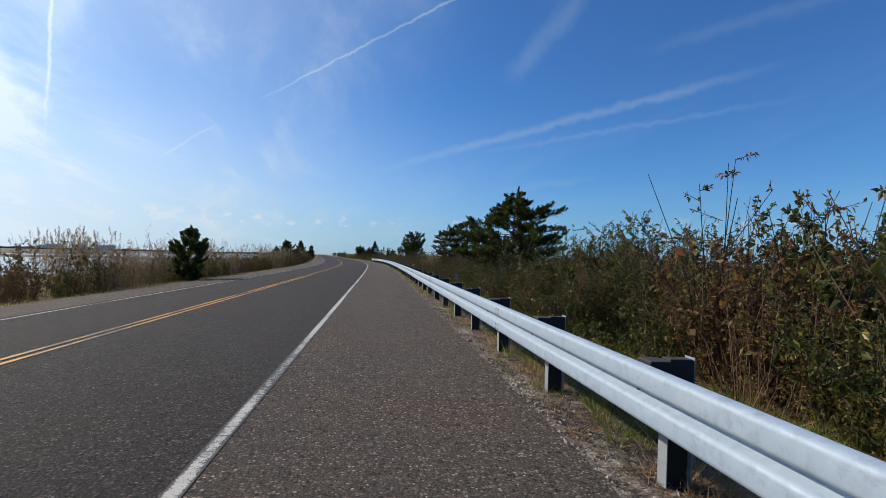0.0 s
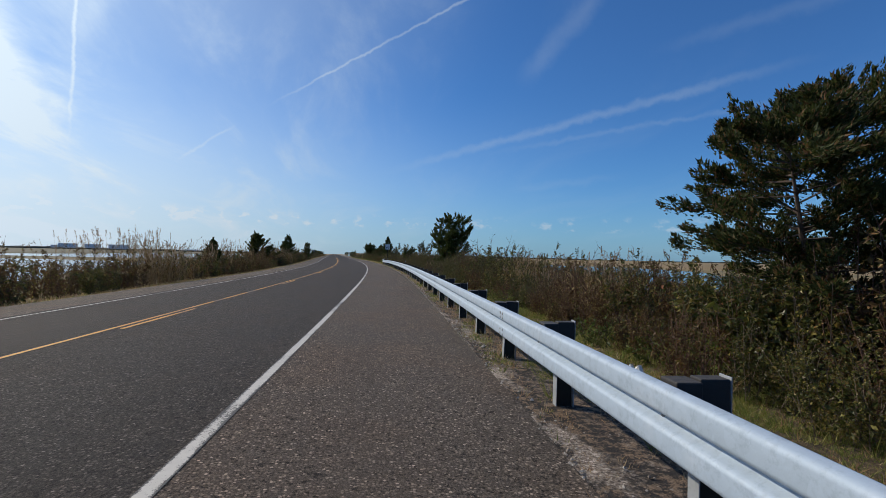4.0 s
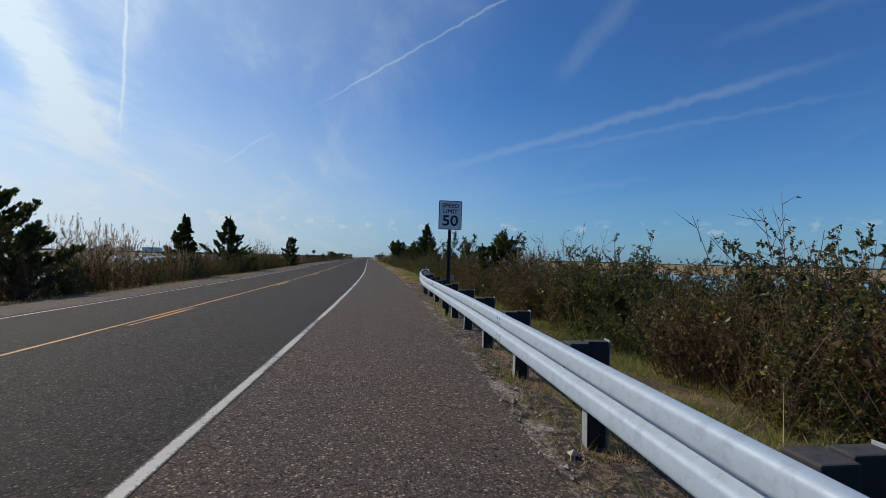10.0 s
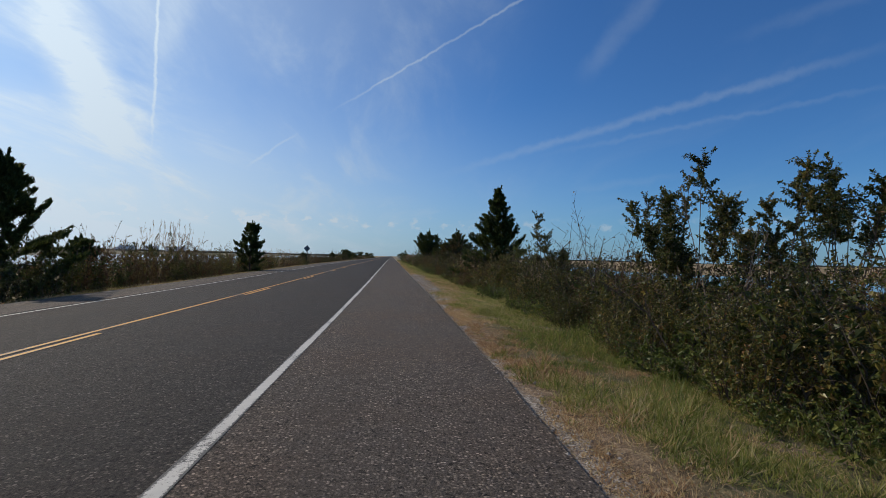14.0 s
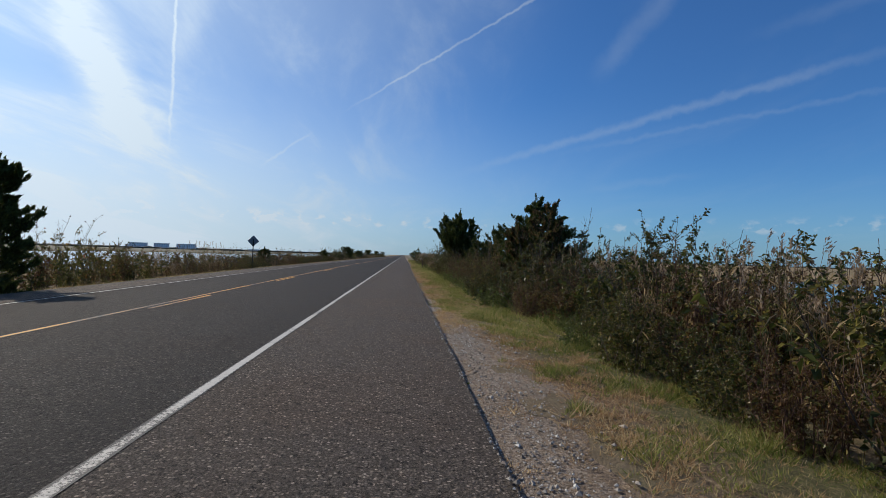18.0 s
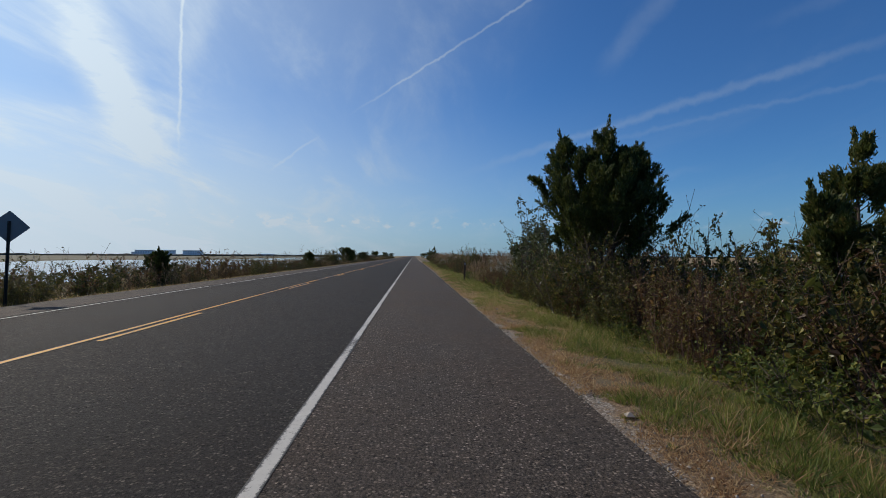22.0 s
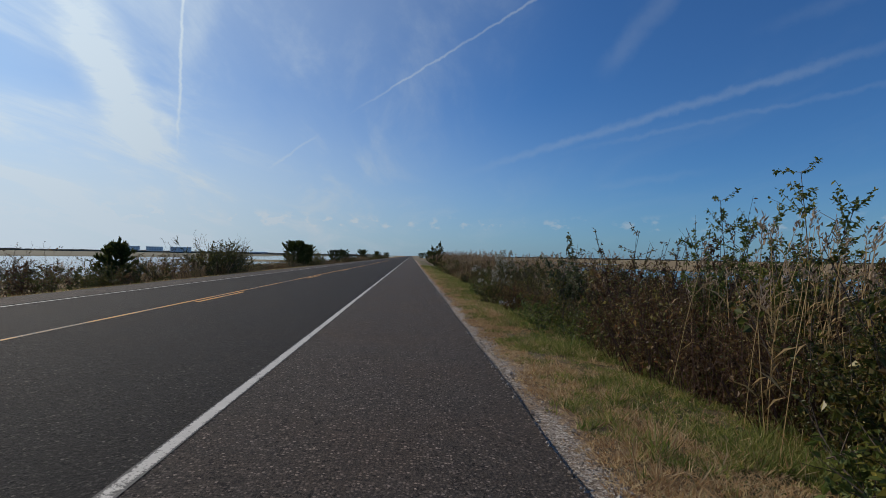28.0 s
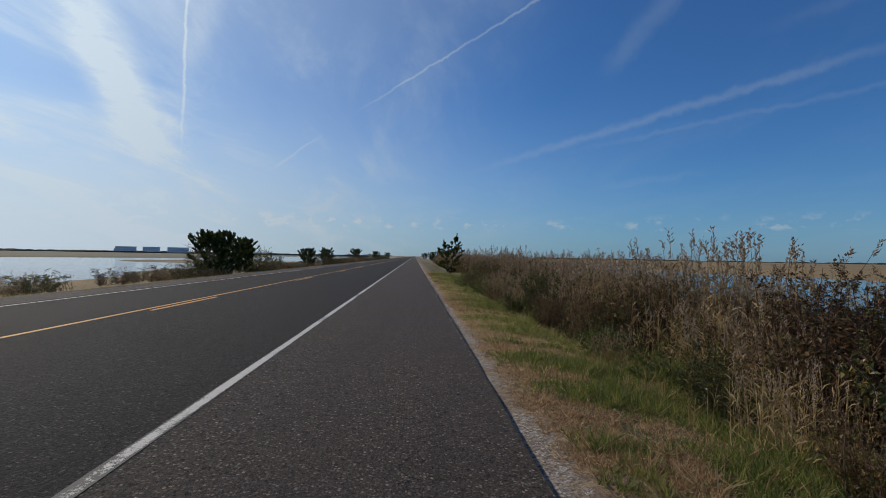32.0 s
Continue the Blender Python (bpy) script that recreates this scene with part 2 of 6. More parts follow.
def steel(name, tint=(0.345, 0.385, 0.435), rough=0.62):
    m, t, b, co = material(name, rough, 0.12)
    spangle = t.voronoi(co, 22, "Color")
    sp = t.add("ShaderNodeSeparateColor")
    t.put(sp.inputs[0], spangle)
    n = t.noise(co, 3.0, 5, 0.65)
    c = t.mix(t.math("MULTIPLY", sp.outputs[0], 0.35), tint, tuple(v * 0.78 for v in tint))
    c = t.mix(t.math("MULTIPLY", t.smooth(n, 0.5, 0.8), 0.5), c, (0.48, 0.52, 0.57))
    c = t.mix(t.math("MULTIPLY", t.smooth(t.noise(co, 14, 6, 0.75), 0.48, 0.66), 0.45), c, tuple(v * 0.62 for v in tint))
    t.put(b.inputs["Base Color"], c)
    t.put(b.inputs["Roughness"], t.math("ADD", rough - 0.08, t.math("MULTIPLY", sp.outputs[1], 0.16)))
    bump(t, b, t.noise(co, 60, 3), 0.12, 0.004)
    return m


def plain(name, colour, rough=0.7, metal=0.0, vary=0.25, scale=9.0):
    m, t, b, co = material(name, rough, metal)
    n = t.noise(co, scale, 5, 0.6)
    t.put(b.inputs["Base Color"], t.mix(n, tuple(v * (1 - vary) for v in colour), tuple(min(1, v * (1 + vary)) for v in colour)))
    bump(t, b, n, 0.25, 0.004)
    return m


def leafy(name, stops, rough=0.55, through=0.35):
    """Leaves: each one takes its own colour from the stops; some light passes through."""
    m, t, b, co = material(name, rough)
    isl = t.add("ShaderNodeNewGeometry").outputs["Random Per Island"]
    ob = t.add("ShaderNodeObjectInfo").outputs["Random"]
    f = t.math("ADD", t.math("MULTIPLY", isl, 0.72), t.math("MULTIPLY", ob, 0.28))
    c = t.ramp(f, stops)
    c = t.mix(t.math("MULTIPLY", t.noise(co, 1.7, 3), 0.7), c, t.mix(1.0, c, (0.74, 0.72, 0.67), "MULTIPLY"))
    t.put(b.inputs["Base Color"], c)
    b.inputs["Specular IOR Level"].default_value = 0.3
    tr = t.add("ShaderNodeBsdfTranslucent")
    t.put(tr.inputs[0], c)
    mx = t.add("ShaderNodeMixShader")
    mx.inputs[0].default_value = through
    t.t.links.new(b.outputs[0], mx.inputs[1])
    t.t.links.new(tr.outputs[0], mx.inputs[2])
    t.t.links.new(mx.outputs[0], t.t.nodes["Material Output"].inputs[0])
    return m


ASPHALT = asphalt("asphalt_lane", (0.067, 0.058, 0.0505), (1.18, 1.04, 0.95), 0.46)
SHOULDER = asphalt("asphalt_shoulder", (0.160, 0.131, 0.105), (1.22, 1.04, 0.90), 0.60)
APRON = asphalt("asphalt_apron", (0.105, 0.096, 0.087), (1.2, 1.05, 0.95))
WHITE_LINE = line_paint("white_road_paint", (0.60, 0.57, 0.51), 0.55)
YELLOW_LINE = line_paint("yellow_road_paint", (0.74, 0.335, 0.024), 0.6)
STEEL = steel("galvanised_steel", (0.37, 0.45, 0.54))
# Darker than the beam's steel: the posts' shade is put into this tone.
STEEL_OLD_SHADED = steel("weathered_shaded_steel", (0.30, 0.32, 0.34), 0.6)


def dusty_block(name, dust, side=1.0):
    """Dark timber-composite blocks, bleached and dusty on top."""
    m, t, b, co = material(name, 0.75)
    up = t.add("ShaderNodeSeparateXYZ")
    t.put(up.inputs[0], t.add("ShaderNodeNewGeometry").outputs["Normal"])
    n = t.noise(co, 22, 6, 0.7)
    top = t.math("MULTIPLY", t.smooth(up.outputs[2], 0.5, 0.9), t.smooth(n, 0.30, 0.55))
    t.put(b.inputs["Base Color"], t.mix(top, t.mix(n, (0.012 * side, 0.012 * side, 0.013 * side), (0.034 * side, 0.032 * side, 0.031 * side)), dust))
    bump(t, b, n, 0.4, 0.006)
    return m


BLOCK, BLOCK_WORN_POST_SHADE = dusty_block("dark_composite_block", (0.055, 0.050, 0.045)), dusty_block("weathered_block_and_shaded_post", (0.24, 0.215, 0.185), 3.0)
BOLT = plain("bolt_steel", (0.20, 0.21, 0.22), 0.45, 0.9)
WOOD = plain("weathered_post_wood", (0.21, 0.175, 0.135), 0.85, 0, 0.35, 14)
SIGN_WHITE = plain("sign_white_sheeting", (0.72, 0.73, 0.74), 0.35, 0, 0.05)
SIGN_BLACK = plain("sign_black_ink", (0.014, 0.014, 0.015), 0.4, 0, 0.05)
SIGN_BACK = plain("sign_back_aluminium", (0.17, 0.18, 0.19), 0.5, 0.6, 0.1)
POST_DARK = plain("dark_green_post_and_shaded_web", (0.018, 0.021, 0.018), 0.55, 0.3)
REFLECT_RED = plain("red_reflector", (0.78, 0.50, 0.43), 0.3, 0, 0.1)
# Greyer than white: the shade on these plates is put into the colour.
REFLECT_WHITE = plain("reflector_white_in_shade", (0.20, 0.22, 0.245), 0.4, 0, 0.1)
DELINEATOR = plain("brown_delineator", (0.055, 0.035, 0.024), 0.6)
LITTER = plain("white_litter", (0.72, 0.70, 0.66), 0.6, 0, 0.15)
BARK = plain("cedar_bark", (0.075, 0.054, 0.042), 0.9, 0, 0.4, 18)
TWIG = plain("grey_twigs", (0.095, 0.070, 0.052), 0.9, 0, 0.4, 12)
STEM_RED = plain("reddish_stems", (0.095, 0.050, 0.034), 0.9, 0, 0.4, 12)
STRAW = leafy("reed_straw", [(0.0, (0.15, 0.090, 0.04)), (0.4, (0.34, 0.23, 0.105)), (0.8, (0.50, 0.37, 0.19)), (1.0, (0.19, 0.165, 0.045))], 0.7, 0.3)
PLUME = leafy("reed_plume", [(0.0, (0.22, 0.15, 0.10)), (0.6, (0.42, 0.31, 0.21)), (1.0, (0.56, 0.45, 0.33))], 0.85, 0.4)
CEDAR = leafy("cedar_foliage", [(0.0, (0.030, 0.044, 0.012)), (0.45, (0.064, 0.086, 0.021)), (0.8, (0.115, 0.130, 0.030)), (1.0, (0.17, 0.135, 0.042))], 0.6, 0.36)
CEDAR_RUST = leafy("cedar_foliage_with_brown_vine", [(0.0, (0.030, 0.042, 0.014)), (0.45, (0.058, 0.076, 0.021)), (0.56, (0.095, 0.105, 0.030)), (0.68, (0.17, 0.095, 0.045)), (1.0, (0.32, 0.17, 0.095))], 0.65, 0.42)
OLIVE = leafy("olive_shrub_leaves", [(0.0, (0.026, 0.033, 0.010)), (0.34, (0.062, 0.078, 0.018)), (0.58, (0.125, 0.130, 0.030)), (0.70, (0.13, 0.080, 0.030)), (0.88, (0.31, 0.275, 0.070)), (1.0, (0.26, 0.085, 0.036))], 0.38, 0.40)
RUST = leafy("rust_brown_leaves", [(0.0, (0.045, 0.024, 0.012)), (0.34, (0.110, 0.058, 0.028)), (0.58, (0.215, 0.130, 0.055)), (0.74, (0.105, 0.105, 0.026)), (0.90, (0.32, 0.26, 0.085)), (1.0, (0.32, 0.075, 0.040))], 0.5, 0.42)
GREEN = leafy("green_leaves", [(0.0, (0.045, 0.066, 0.017)), (0.45, (0.105, 0.140, 0.032)), (0.8, (0.185, 0.200, 0.046)), (1.0, (0.36, 0.30, 0.06))], 0.5, 0.42)
SAPLING = leafy("grey_green_leaves", [(0.0, (0.040, 0.050, 0.022)), (0.45, (0.095, 0.112, 0.050)), (0.8, (0.20, 0.21, 0.11)), (1.0, (0.38, 0.36, 0.12))], 0.4, 0.40)
FLUFF = leafy("pale_seed_fluff", [(0.0, (0.16, 0.16, 0.08)), (0.4, (0.42, 0.40, 0.32)), (1.0, (0.66, 0.64, 0.56))], 0.8, 0.35)
GRASS_GREEN = leafy("green_grass", [(0.0, (0.11, 0.145, 0.030)), (0.5, (0.24, 0.27, 0.060)), (0.8, (0.40, 0.37, 0.12)), (1.0, (0.66, 0.53, 0.27))], 0.55, 0.5)
GRASS_DEEP = leafy("deep_green_grass", [(0.0, (0.065, 0.10, 0.022)), (0.5, (0.15, 0.195, 0.042)), (0.85, (0.28, 0.30, 0.08)), (1.0, (0.50, 0.42, 0.18))], 0.5, 0.5)
GRASS_DRY = leafy("dry_grass", [(0.0, (0.20, 0.105, 0.055)), (0.35, (0.41, 0.25, 0.135)), (0.65, (0.57, 0.41, 0.22)), (0.92, (0.72, 0.57, 0.35)), (1.0, (0.24, 0.24, 0.07))], 0.7, 0.55)


def ground_material():
    m, t, b, co = material("marsh_and_verge_ground", 0.95)
    n1, n2, n3 = t.noise(co, 0.035, 6, 0.65), t.noise(co, 1.3, 6, 0.7), t.noise(co, 45, 4, 0.7)
    xyz = t.add("ShaderNodeSeparateXYZ")
    t.put(xyz.inputs[0], co)
    strip = t.noise(t.scaled(co, (0.03, 0.004, 1)), 1.0, 5, 0.6)
    gold = t.ramp(strip, [(0.3, (0.20, 0.135, 0.055)), (0.5, (0.30, 0.20, 0.085)), (0.65, (0.185, 0.145, 0.055)), (0.8, (0.25, 0.175, 0.08))])
    gold = t.mix(t.smooth(n1, 0.5, 0.7), gold, (0.13, 0.115, 0.045))
    gold = t.mix(t.math("MULTIPLY", t.smooth(xyz.outputs[0], -35.0, -75.0), 0.85), gold, t.ramp(strip, [(0.35, (0.085, 0.085, 0.048)), (0.6, (0.15, 0.14, 0.082))]))
    gold = t.mix(t.math("MULTIPLY", n3, 0.6), gold, t.mix(1.0, gold, (0.55, 0.55, 0.55), "MULTIPLY"))
    soil = t.ramp(n2, [(0.3, (0.14, 0.10, 0.058)), (0.5, (0.21, 0.155, 0.085)), (0.7, (0.12, 0.125, 0.040))])
    soil = t.mix(t.math("MULTIPLY", t.smooth(n3, 0.35, 0.7), 0.7), soil, (0.085, 0.062, 0.038))
    t.put(b.inputs["Base Color"], t.mix(t.smooth(xyz.outputs[2], -0.62, -0.74), soil, gold))
    bump(t, b, t.math("ADD", n2, n3), 0.6, 0.05)
    return m


def water_material():
    m, t, b, co = material("marsh_water", 0.06)
    b.inputs["Base Color"].default_value = (0.020, 0.028, 0.034, 1)
    b.inputs["IOR"].default_value = 1.33
    bump(t, b, t.math("ADD", t.noise(t.scaled(co, (1, 2.2, 1)), 2.6, 4, 0.6), t.math("MULTIPLY", t.noise(co, 0.4, 3), 0.8)), 0.25, 0.06)
    return m


def verge_material(name, kerb):
    """From the pavement outwards: shell gravel, dry thatch, green turf. The map holds offset and station in metres.
    kerb: the strip under the guard rail, where broken asphalt takes the place of turf."""
    m, t, b, co = material(name, 0.95)
    uv = t.add("ShaderNodeSeparateXYZ")
    t.put(uv.inputs[0], t.add("ShaderNodeTexCoord").outputs["UV"])
    d, y = uv.outputs[0], uv.outputs[1]
    n1, n2, n3 = t.noise(t.scaled(co, (1.0, 0.4, 1)), 1.1, 5, 0.65), t.noise(co, 12, 6, 0.82), t.noise(co, 70, 4, 0.8)
    sp = t.add("ShaderNodeSeparateColor")
    t.put(sp.inputs[0], t.voronoi(co, 60, "Color"))
    stones = t.ramp(sp.outputs[0], [(0.0, (0.17, 0.135, 0.105)), (0.5, (0.40, 0.335, 0.275)), (0.85, (0.60, 0.53, 0.45)), (1.0, (0.76, 0.70, 0.63))])
    dirt = t.ramp(n2, [(0.3, (0.15, 0.105, 0.065)), (0.55, (0.31, 0.215, 0.135)), (0.75, (0.42, 0.30, 0.19))])
    swing = t.math("ADD", t.math("MULTIPLY", t.math("SUBTRACT", n1, 0.5), 1.0 if kerb else 0.75), t.math("MULTIPLY", t.math("SUBTRACT", n2, 0.5), 0.42))
    edge = t.math("ADD", d, swing)
    if kerb:
        spots = t.noise(t.scaled(co, (1.0, 0.5, 1)), 2.4, 5, 0.7)
        shell = t.math("MULTIPLY", t.math("SUBTRACT", 1.0, t.smooth(edge, 2.42, 2.62)), t.smooth(spots, 0.47, 0.60))
        pale = t.mix(t.smooth(n2, 0.60, 0.70), t.mix(1.0, stones, (1.12, 1.08, 1.04), "MULTIPLY"), dirt)
        litter = t.mix(t.smooth(n2, 0.46, 0.58), (0.040, 0.034, 0.029), t.mix(t.smooth(spots, 0.45, 0.6), dirt, t.mix(1.0, stones, (0.75, 0.72, 0.68), "MULTIPLY")))
        c = t.mix(shell, t.mix(t.smooth(edge, 2.85, 3.0), litter, dirt), pale)
    else:
        bare = t.math("MULTIPLY", t.smooth(y, 126.0, 131.0), t.math("SUBTRACT", 1.0, t.smooth(y, 142.0, 148.0)))
        edge = t.math("SUBTRACT", t.math("SUBTRACT", edge, t.math("MULTIPLY", bare, 0.95)), t.math("MULTIPLY", t.smooth(y, 170.0, 200.0), 0.16))
        shell = t.math("MULTIPLY", t.math("SUBTRACT", 1.0, t.smooth(edge, 2.36, 2.48)), t.math("SUBTRACT", 1.0, t.math("MULTIPLY", t.smooth(n1, 0.50, 0.62), 0.7)))
        # Dark ends are soil, and also paint in the shade between tufts.
        thatch = t.ramp(n2, [(0.32, (0.085, 0.055, 0.034)), (0.5, (0.30, 0.20, 0.115)), (0.66, (0.64, 0.47, 0.29))])
        green = t.ramp(n2, [(0.32, (0.045, 0.048, 0.018)), (0.52, (0.15, 0.14, 0.045)), (0.68, (0.38, 0.30, 0.14))])
        turf = t.mix(t.smooth(edge, 2.55, 3.25), thatch, green)
        turf = t.mix(t.math("MULTIPLY", t.smooth(edge, 4.1, 4.6), 0.8), turf, t.ramp(n2, [(0.34, (0.045, 0.030, 0.018)), (0.5, (0.125, 0.082, 0.046)), (0.66, (0.26, 0.17, 0.095))]))
        c = t.mix(shell, turf, t.mix(t.math("MAXIMUM", t.smooth(n2, 0.52, 0.62), t.math("MULTIPLY", bare, 0.55)), stones, dirt))
    c = t.mix(t.math("MULTIPLY", t.smooth(n3, 0.44, 0.62), 0.8), c, t.mix(1.0, c, (0.30, 0.27, 0.25), "MULTIPLY"))
    t.put(b.inputs["Base Color"], c)
    bump(t, b, t.math("ADD", t.math("ADD", n2, n3), sp.outputs[1]), 0.9, 0.03)
    return m


TURF, KERB = verge_material("gravel_thatch_and_turf", False), verge_material("shell_gravel_and_broken_asphalt", True)
PEBBLE = leafy("shell_and_stone_bits", [(0.0, (0.15, 0.12, 0.09)), (0.4, (0.34, 0.29, 0.24)), (0.8, (0.52, 0.48, 0.42)), (1.0, (0.70, 0.67, 0.61))], 0.85, 0.0)
CRACK = plain("tarry_crack", (0.012, 0.011, 0.011), 0.8)
GROUND, WATER = ground_material(), water_material()

# ---------------------------------------------------------------- the road's line
KNOTS = np.array([0, 12, 24, 36, 48, 60, 72, 84, 96, 108, 120, 132, 144.0])
BEND = np.array([-10.037, -8.546, -7.067, -5.611, -4.217, -2.954, -1.902, -1.11, -0.572, -0.24, -0.062, 0.0, 0.0])


def line_x(y):
    """The x of the right edge line at y: a slow left-hand bend that runs out into a straight."""
    y = np.asarray(y, float)
    i = np.clip(np.searchsorted(KNOTS, y) - 1, 0, len(KNOTS) - 2)
    ext = np.r_[2 * BEND[0] - BEND[1], BEND, 0.0]
    u = np.clip((y - KNOTS[i]) / 12.0, 0, 1)
    p0, p1, p2, p3 = ext[i], ext[i + 1], ext[i + 2], ext[i + 3]
    v = p1 + 0.5 * u * (p2 - p0 + u * (2 * p0 - 5 * p1 + 4 * p2 - p3 + u * (3 * (p1 - p2) + p3 - p0)))
    v = np.where(y < 0, BEND[0] + y * 0.1225, v)
    return np.where(y > 144, 0.0, v)


def at(d, y, z=0.0):
    """A place d metres right of the edge line (square to it) at the road's station y."""
    d, y = np.asarray(d, float), np.asarray(y, float)
    slope = (line_x(y + 0.5) - line_x(y - 0.5))
    n = np.sqrt(1 + slope**2)
    return np.stack(np.broadcast_arrays(line_x(y) + d / n, y - d * slope / n, z), -1)


def heading(y):
    """Degrees by which the road points right of +y."""
    return math.degrees(math.atan(float(line_x(y + 0.5) - line_x(y - 0.5))))


LANE = 3.35
CROWN = 0.065


def banked(y):
    """How far the road is banked into its bend, 1 to 0."""
    return np.interp(y, [0, 86, 112, 135, 155, 178], [1.0, 1.0, 0.82, 0.60, 0.28, 0.0])


def surface(d, y):
    """Height of the paving across the road: banked in the bend, crowned on the straight."""
    d = np.asarray(d, float)
    b = banked(y)
    crown = np.interp(d, [-9.2, -2 * LANE, -LANE, 0.0, 2.45], [-0.10, 0.0, CROWN, 0.0, -0.085])
    bank = np.interp(d, [-9.2, 0.0, 2.45], [-0.46, 0.0, -0.085])
    return crown * (1 - b) + bank * b




def pave_edge(y):
    """Offset of the pavement's ragged outer edge."""
    return np.interp(y, [0, 170, 200], [2.25, 2.27, 2.38])


# ---------------------------------------------------------------- mesh building


def mesh_of(name, verts, faces, mats, smooth=False, index=None):
    """A mesh from arrays; faces all of one size, or a list."""
    me = bpy.data.meshes.new(name)
    verts = np.asarray(verts, np.float32).reshape(-1, 3)
    if isinstance(faces, np.ndarray):
        n, k = faces.shape
        me.vertices.add(len(verts))
        me.vertices.foreach_set("co", verts.ravel())
        me.loops.add(n * k)
        me.loops.foreach_set("vertex_index", faces.astype(np.int32).ravel())
        me.polygons.add(n)
        me.polygons.foreach_set("loop_start", np.arange(0, n * k, k, dtype=np.int32))
        me.polygons.foreach_set("loop_total", np.full(n, k, np.int32))
        me.update(calc_edges=True)
    else:
        me.from_pydata(verts.tolist(), [], faces)
    for m in mats if isinstance(mats, (list, tuple)) else [mats]:
        me.materials.append(m)
    if index is not None:
        me.polygons.foreach_set("material_index", np.asarray(index, np.int32))
    me.polygons.foreach_set("use_smooth", np.full(len(me.polygons), bool(smooth)))
    me.update()
    return me


def grid_faces(rows, cols):
    a = np.arange(rows * cols).reshape(rows, cols)
    return np.stack([a[:-1, :-1], a[:-1, 1:], a[1:, 1:], a[1:, :-1]], -1).reshape(-1, 4)


def part(name, bm, mat, parent, label=""):
    me = bpy.data.meshes.new(name)
    bm.to_mesh(me)
    bm.free()
    me.materials.append(mat)
    ob = new(name, me)
    ob.parent = parent
    return tagged(ob, label)


def box(bm, size, centre=(0, 0, 0), bevel=0.0, turn=None):
    m = Matrix.Translation(centre) @ (turn if turn is not None else Matrix()) @ Matrix.Diagonal((*size, 1))
    g = bmesh.ops.create_cube(bm, size=1, matrix=m)
    if bevel:
        edges = list({e for v in g["verts"] for e in v.link_edges})
        bmesh.ops.bevel(bm, geom=edges, offset=bevel, segments=2, affect="EDGES", profile=0.5)
    return bm


def rod(bm, a, b, r, r2=None, sides=8):
    a, b = Vector(a), Vector(b)
    m = Matrix.Translation((a + b) / 2) @ (b - a).to_track_quat("Z", "Y").to_matrix().to_4x4()
    bmesh.ops.create_cone(bm, cap_ends=True, segments=sides, radius1=r, radius2=r if r2 is None else r2, depth=(b - a).length, matrix=m)
    return bm


def ribbon(name, d0, d1, y0, y1, step, lift, mat, wobble=0.0, seed=0):
    """A strip that follows the road between two offsets."""
    rng = np.random.default_rng(seed)
    y = np.linspace(y0, y1, max(2, int((y1 - y0) / step) + 1))
    a, b = np.full(len(y), float(d0)), np.full(len(y), float(d1))
    if wobble:
        k = np.ones(5) / 5
        a += np.convolve(rng.normal(0, wobble, len(y)), k, "same")
        b += np.convolve(rng.normal(0, wobble, len(y)), k, "same")
    v = np.stack([at(a, y, surface(a, y) + lift), at(b, y, surface(b, y) + lift)], 1)
    me = mesh_of(name, v, grid_faces(len(y), 2), mat)
    uv = np.stack([np.tile([0.0, 1.0], len(y)), np.repeat(y, 2)], -1)
    loops = np.empty(len(me.loops), np.int32)
    me.loops.foreach_get("vertex_index", loops)
    me.uv_layers.new(name="across_and_along").data.foreach_set("uv", uv[loops].astype(np.float32).ravel())
    return me


# ---------------------------------------------------------------- ground, water, road
rng = np.random.default_rng(5)


def wave(x, y, seed, scale):
    """Smooth made-up unevenness between -1 and 1."""
    r = np.random.default_rng(seed)
    out = np.zeros(np.broadcast(x, y).shape)
    for k in range(5):
        a, f, p = r.uniform(0, 6.28), scale * r.uniform(0.5, 1.9), r.uniform(0, 6.28)
        out = out + np.sin((np.cos(a) * x + np.sin(a) * y) * f + p) / 5 ** 0.5 * 0.9
    return out


def ground_height(d, y):
    d, y = np.asarray(d, float), np.asarray(y, float)
    base = np.interp(d, [-60, -24, -15, -11.2, -9.4, -9.1, 2.3, 2.55, 3.1, 4.4, 6.5, 9.0, 13.0, 30],
                     [-0.90, -0.90, -0.75, -0.45, -0.16, -0.30, -0.30, -0.115, -0.14, -0.30, -0.55, -0.72, -0.88, -0.90])
    base = base + banked(y) * np.interp(d, [-24, -9.2, 0.0], [0.0, -0.36, 0.0]) * (d < 0)
    rough = wave(d, y, 3, 0.9) * 0.035 * np.clip((np.abs(d + 3.3) - 8.5) / 2, 0, 1)
    wet_r = np.clip((d - 14.5 - 2.5 * wave(d, y, 7, 0.08)) / 3, 0, 1) * np.clip((62 + 22 * wave(d, y, 8, 0.03) - d) / 8, 0, 1)
    wet_r = wet_r * np.clip((wave(d * 1.6, y * 0.5, 11, 0.055) + 0.75) * 3, 0, 1)
    wet_l = np.clip((-d - 27 - 4 * wave(d, y, 9, 0.07)) / 3, 0, 1) * np.clip((105 + 25 * wave(d, y, 10, 0.03) + d) / 8, 0, 1)
    wet_l = wet_l * np.clip((wave(d * 1.5, y * 0.6, 12, 0.06) + 0.72) * 3, 0, 1)
    return base + rough - 0.5 * np.maximum(wet_r, wet_l)


def spaced(*pieces):
    return np.unique(np.concatenate([np.arange(a, b, s) for a, b, s in pieces]))


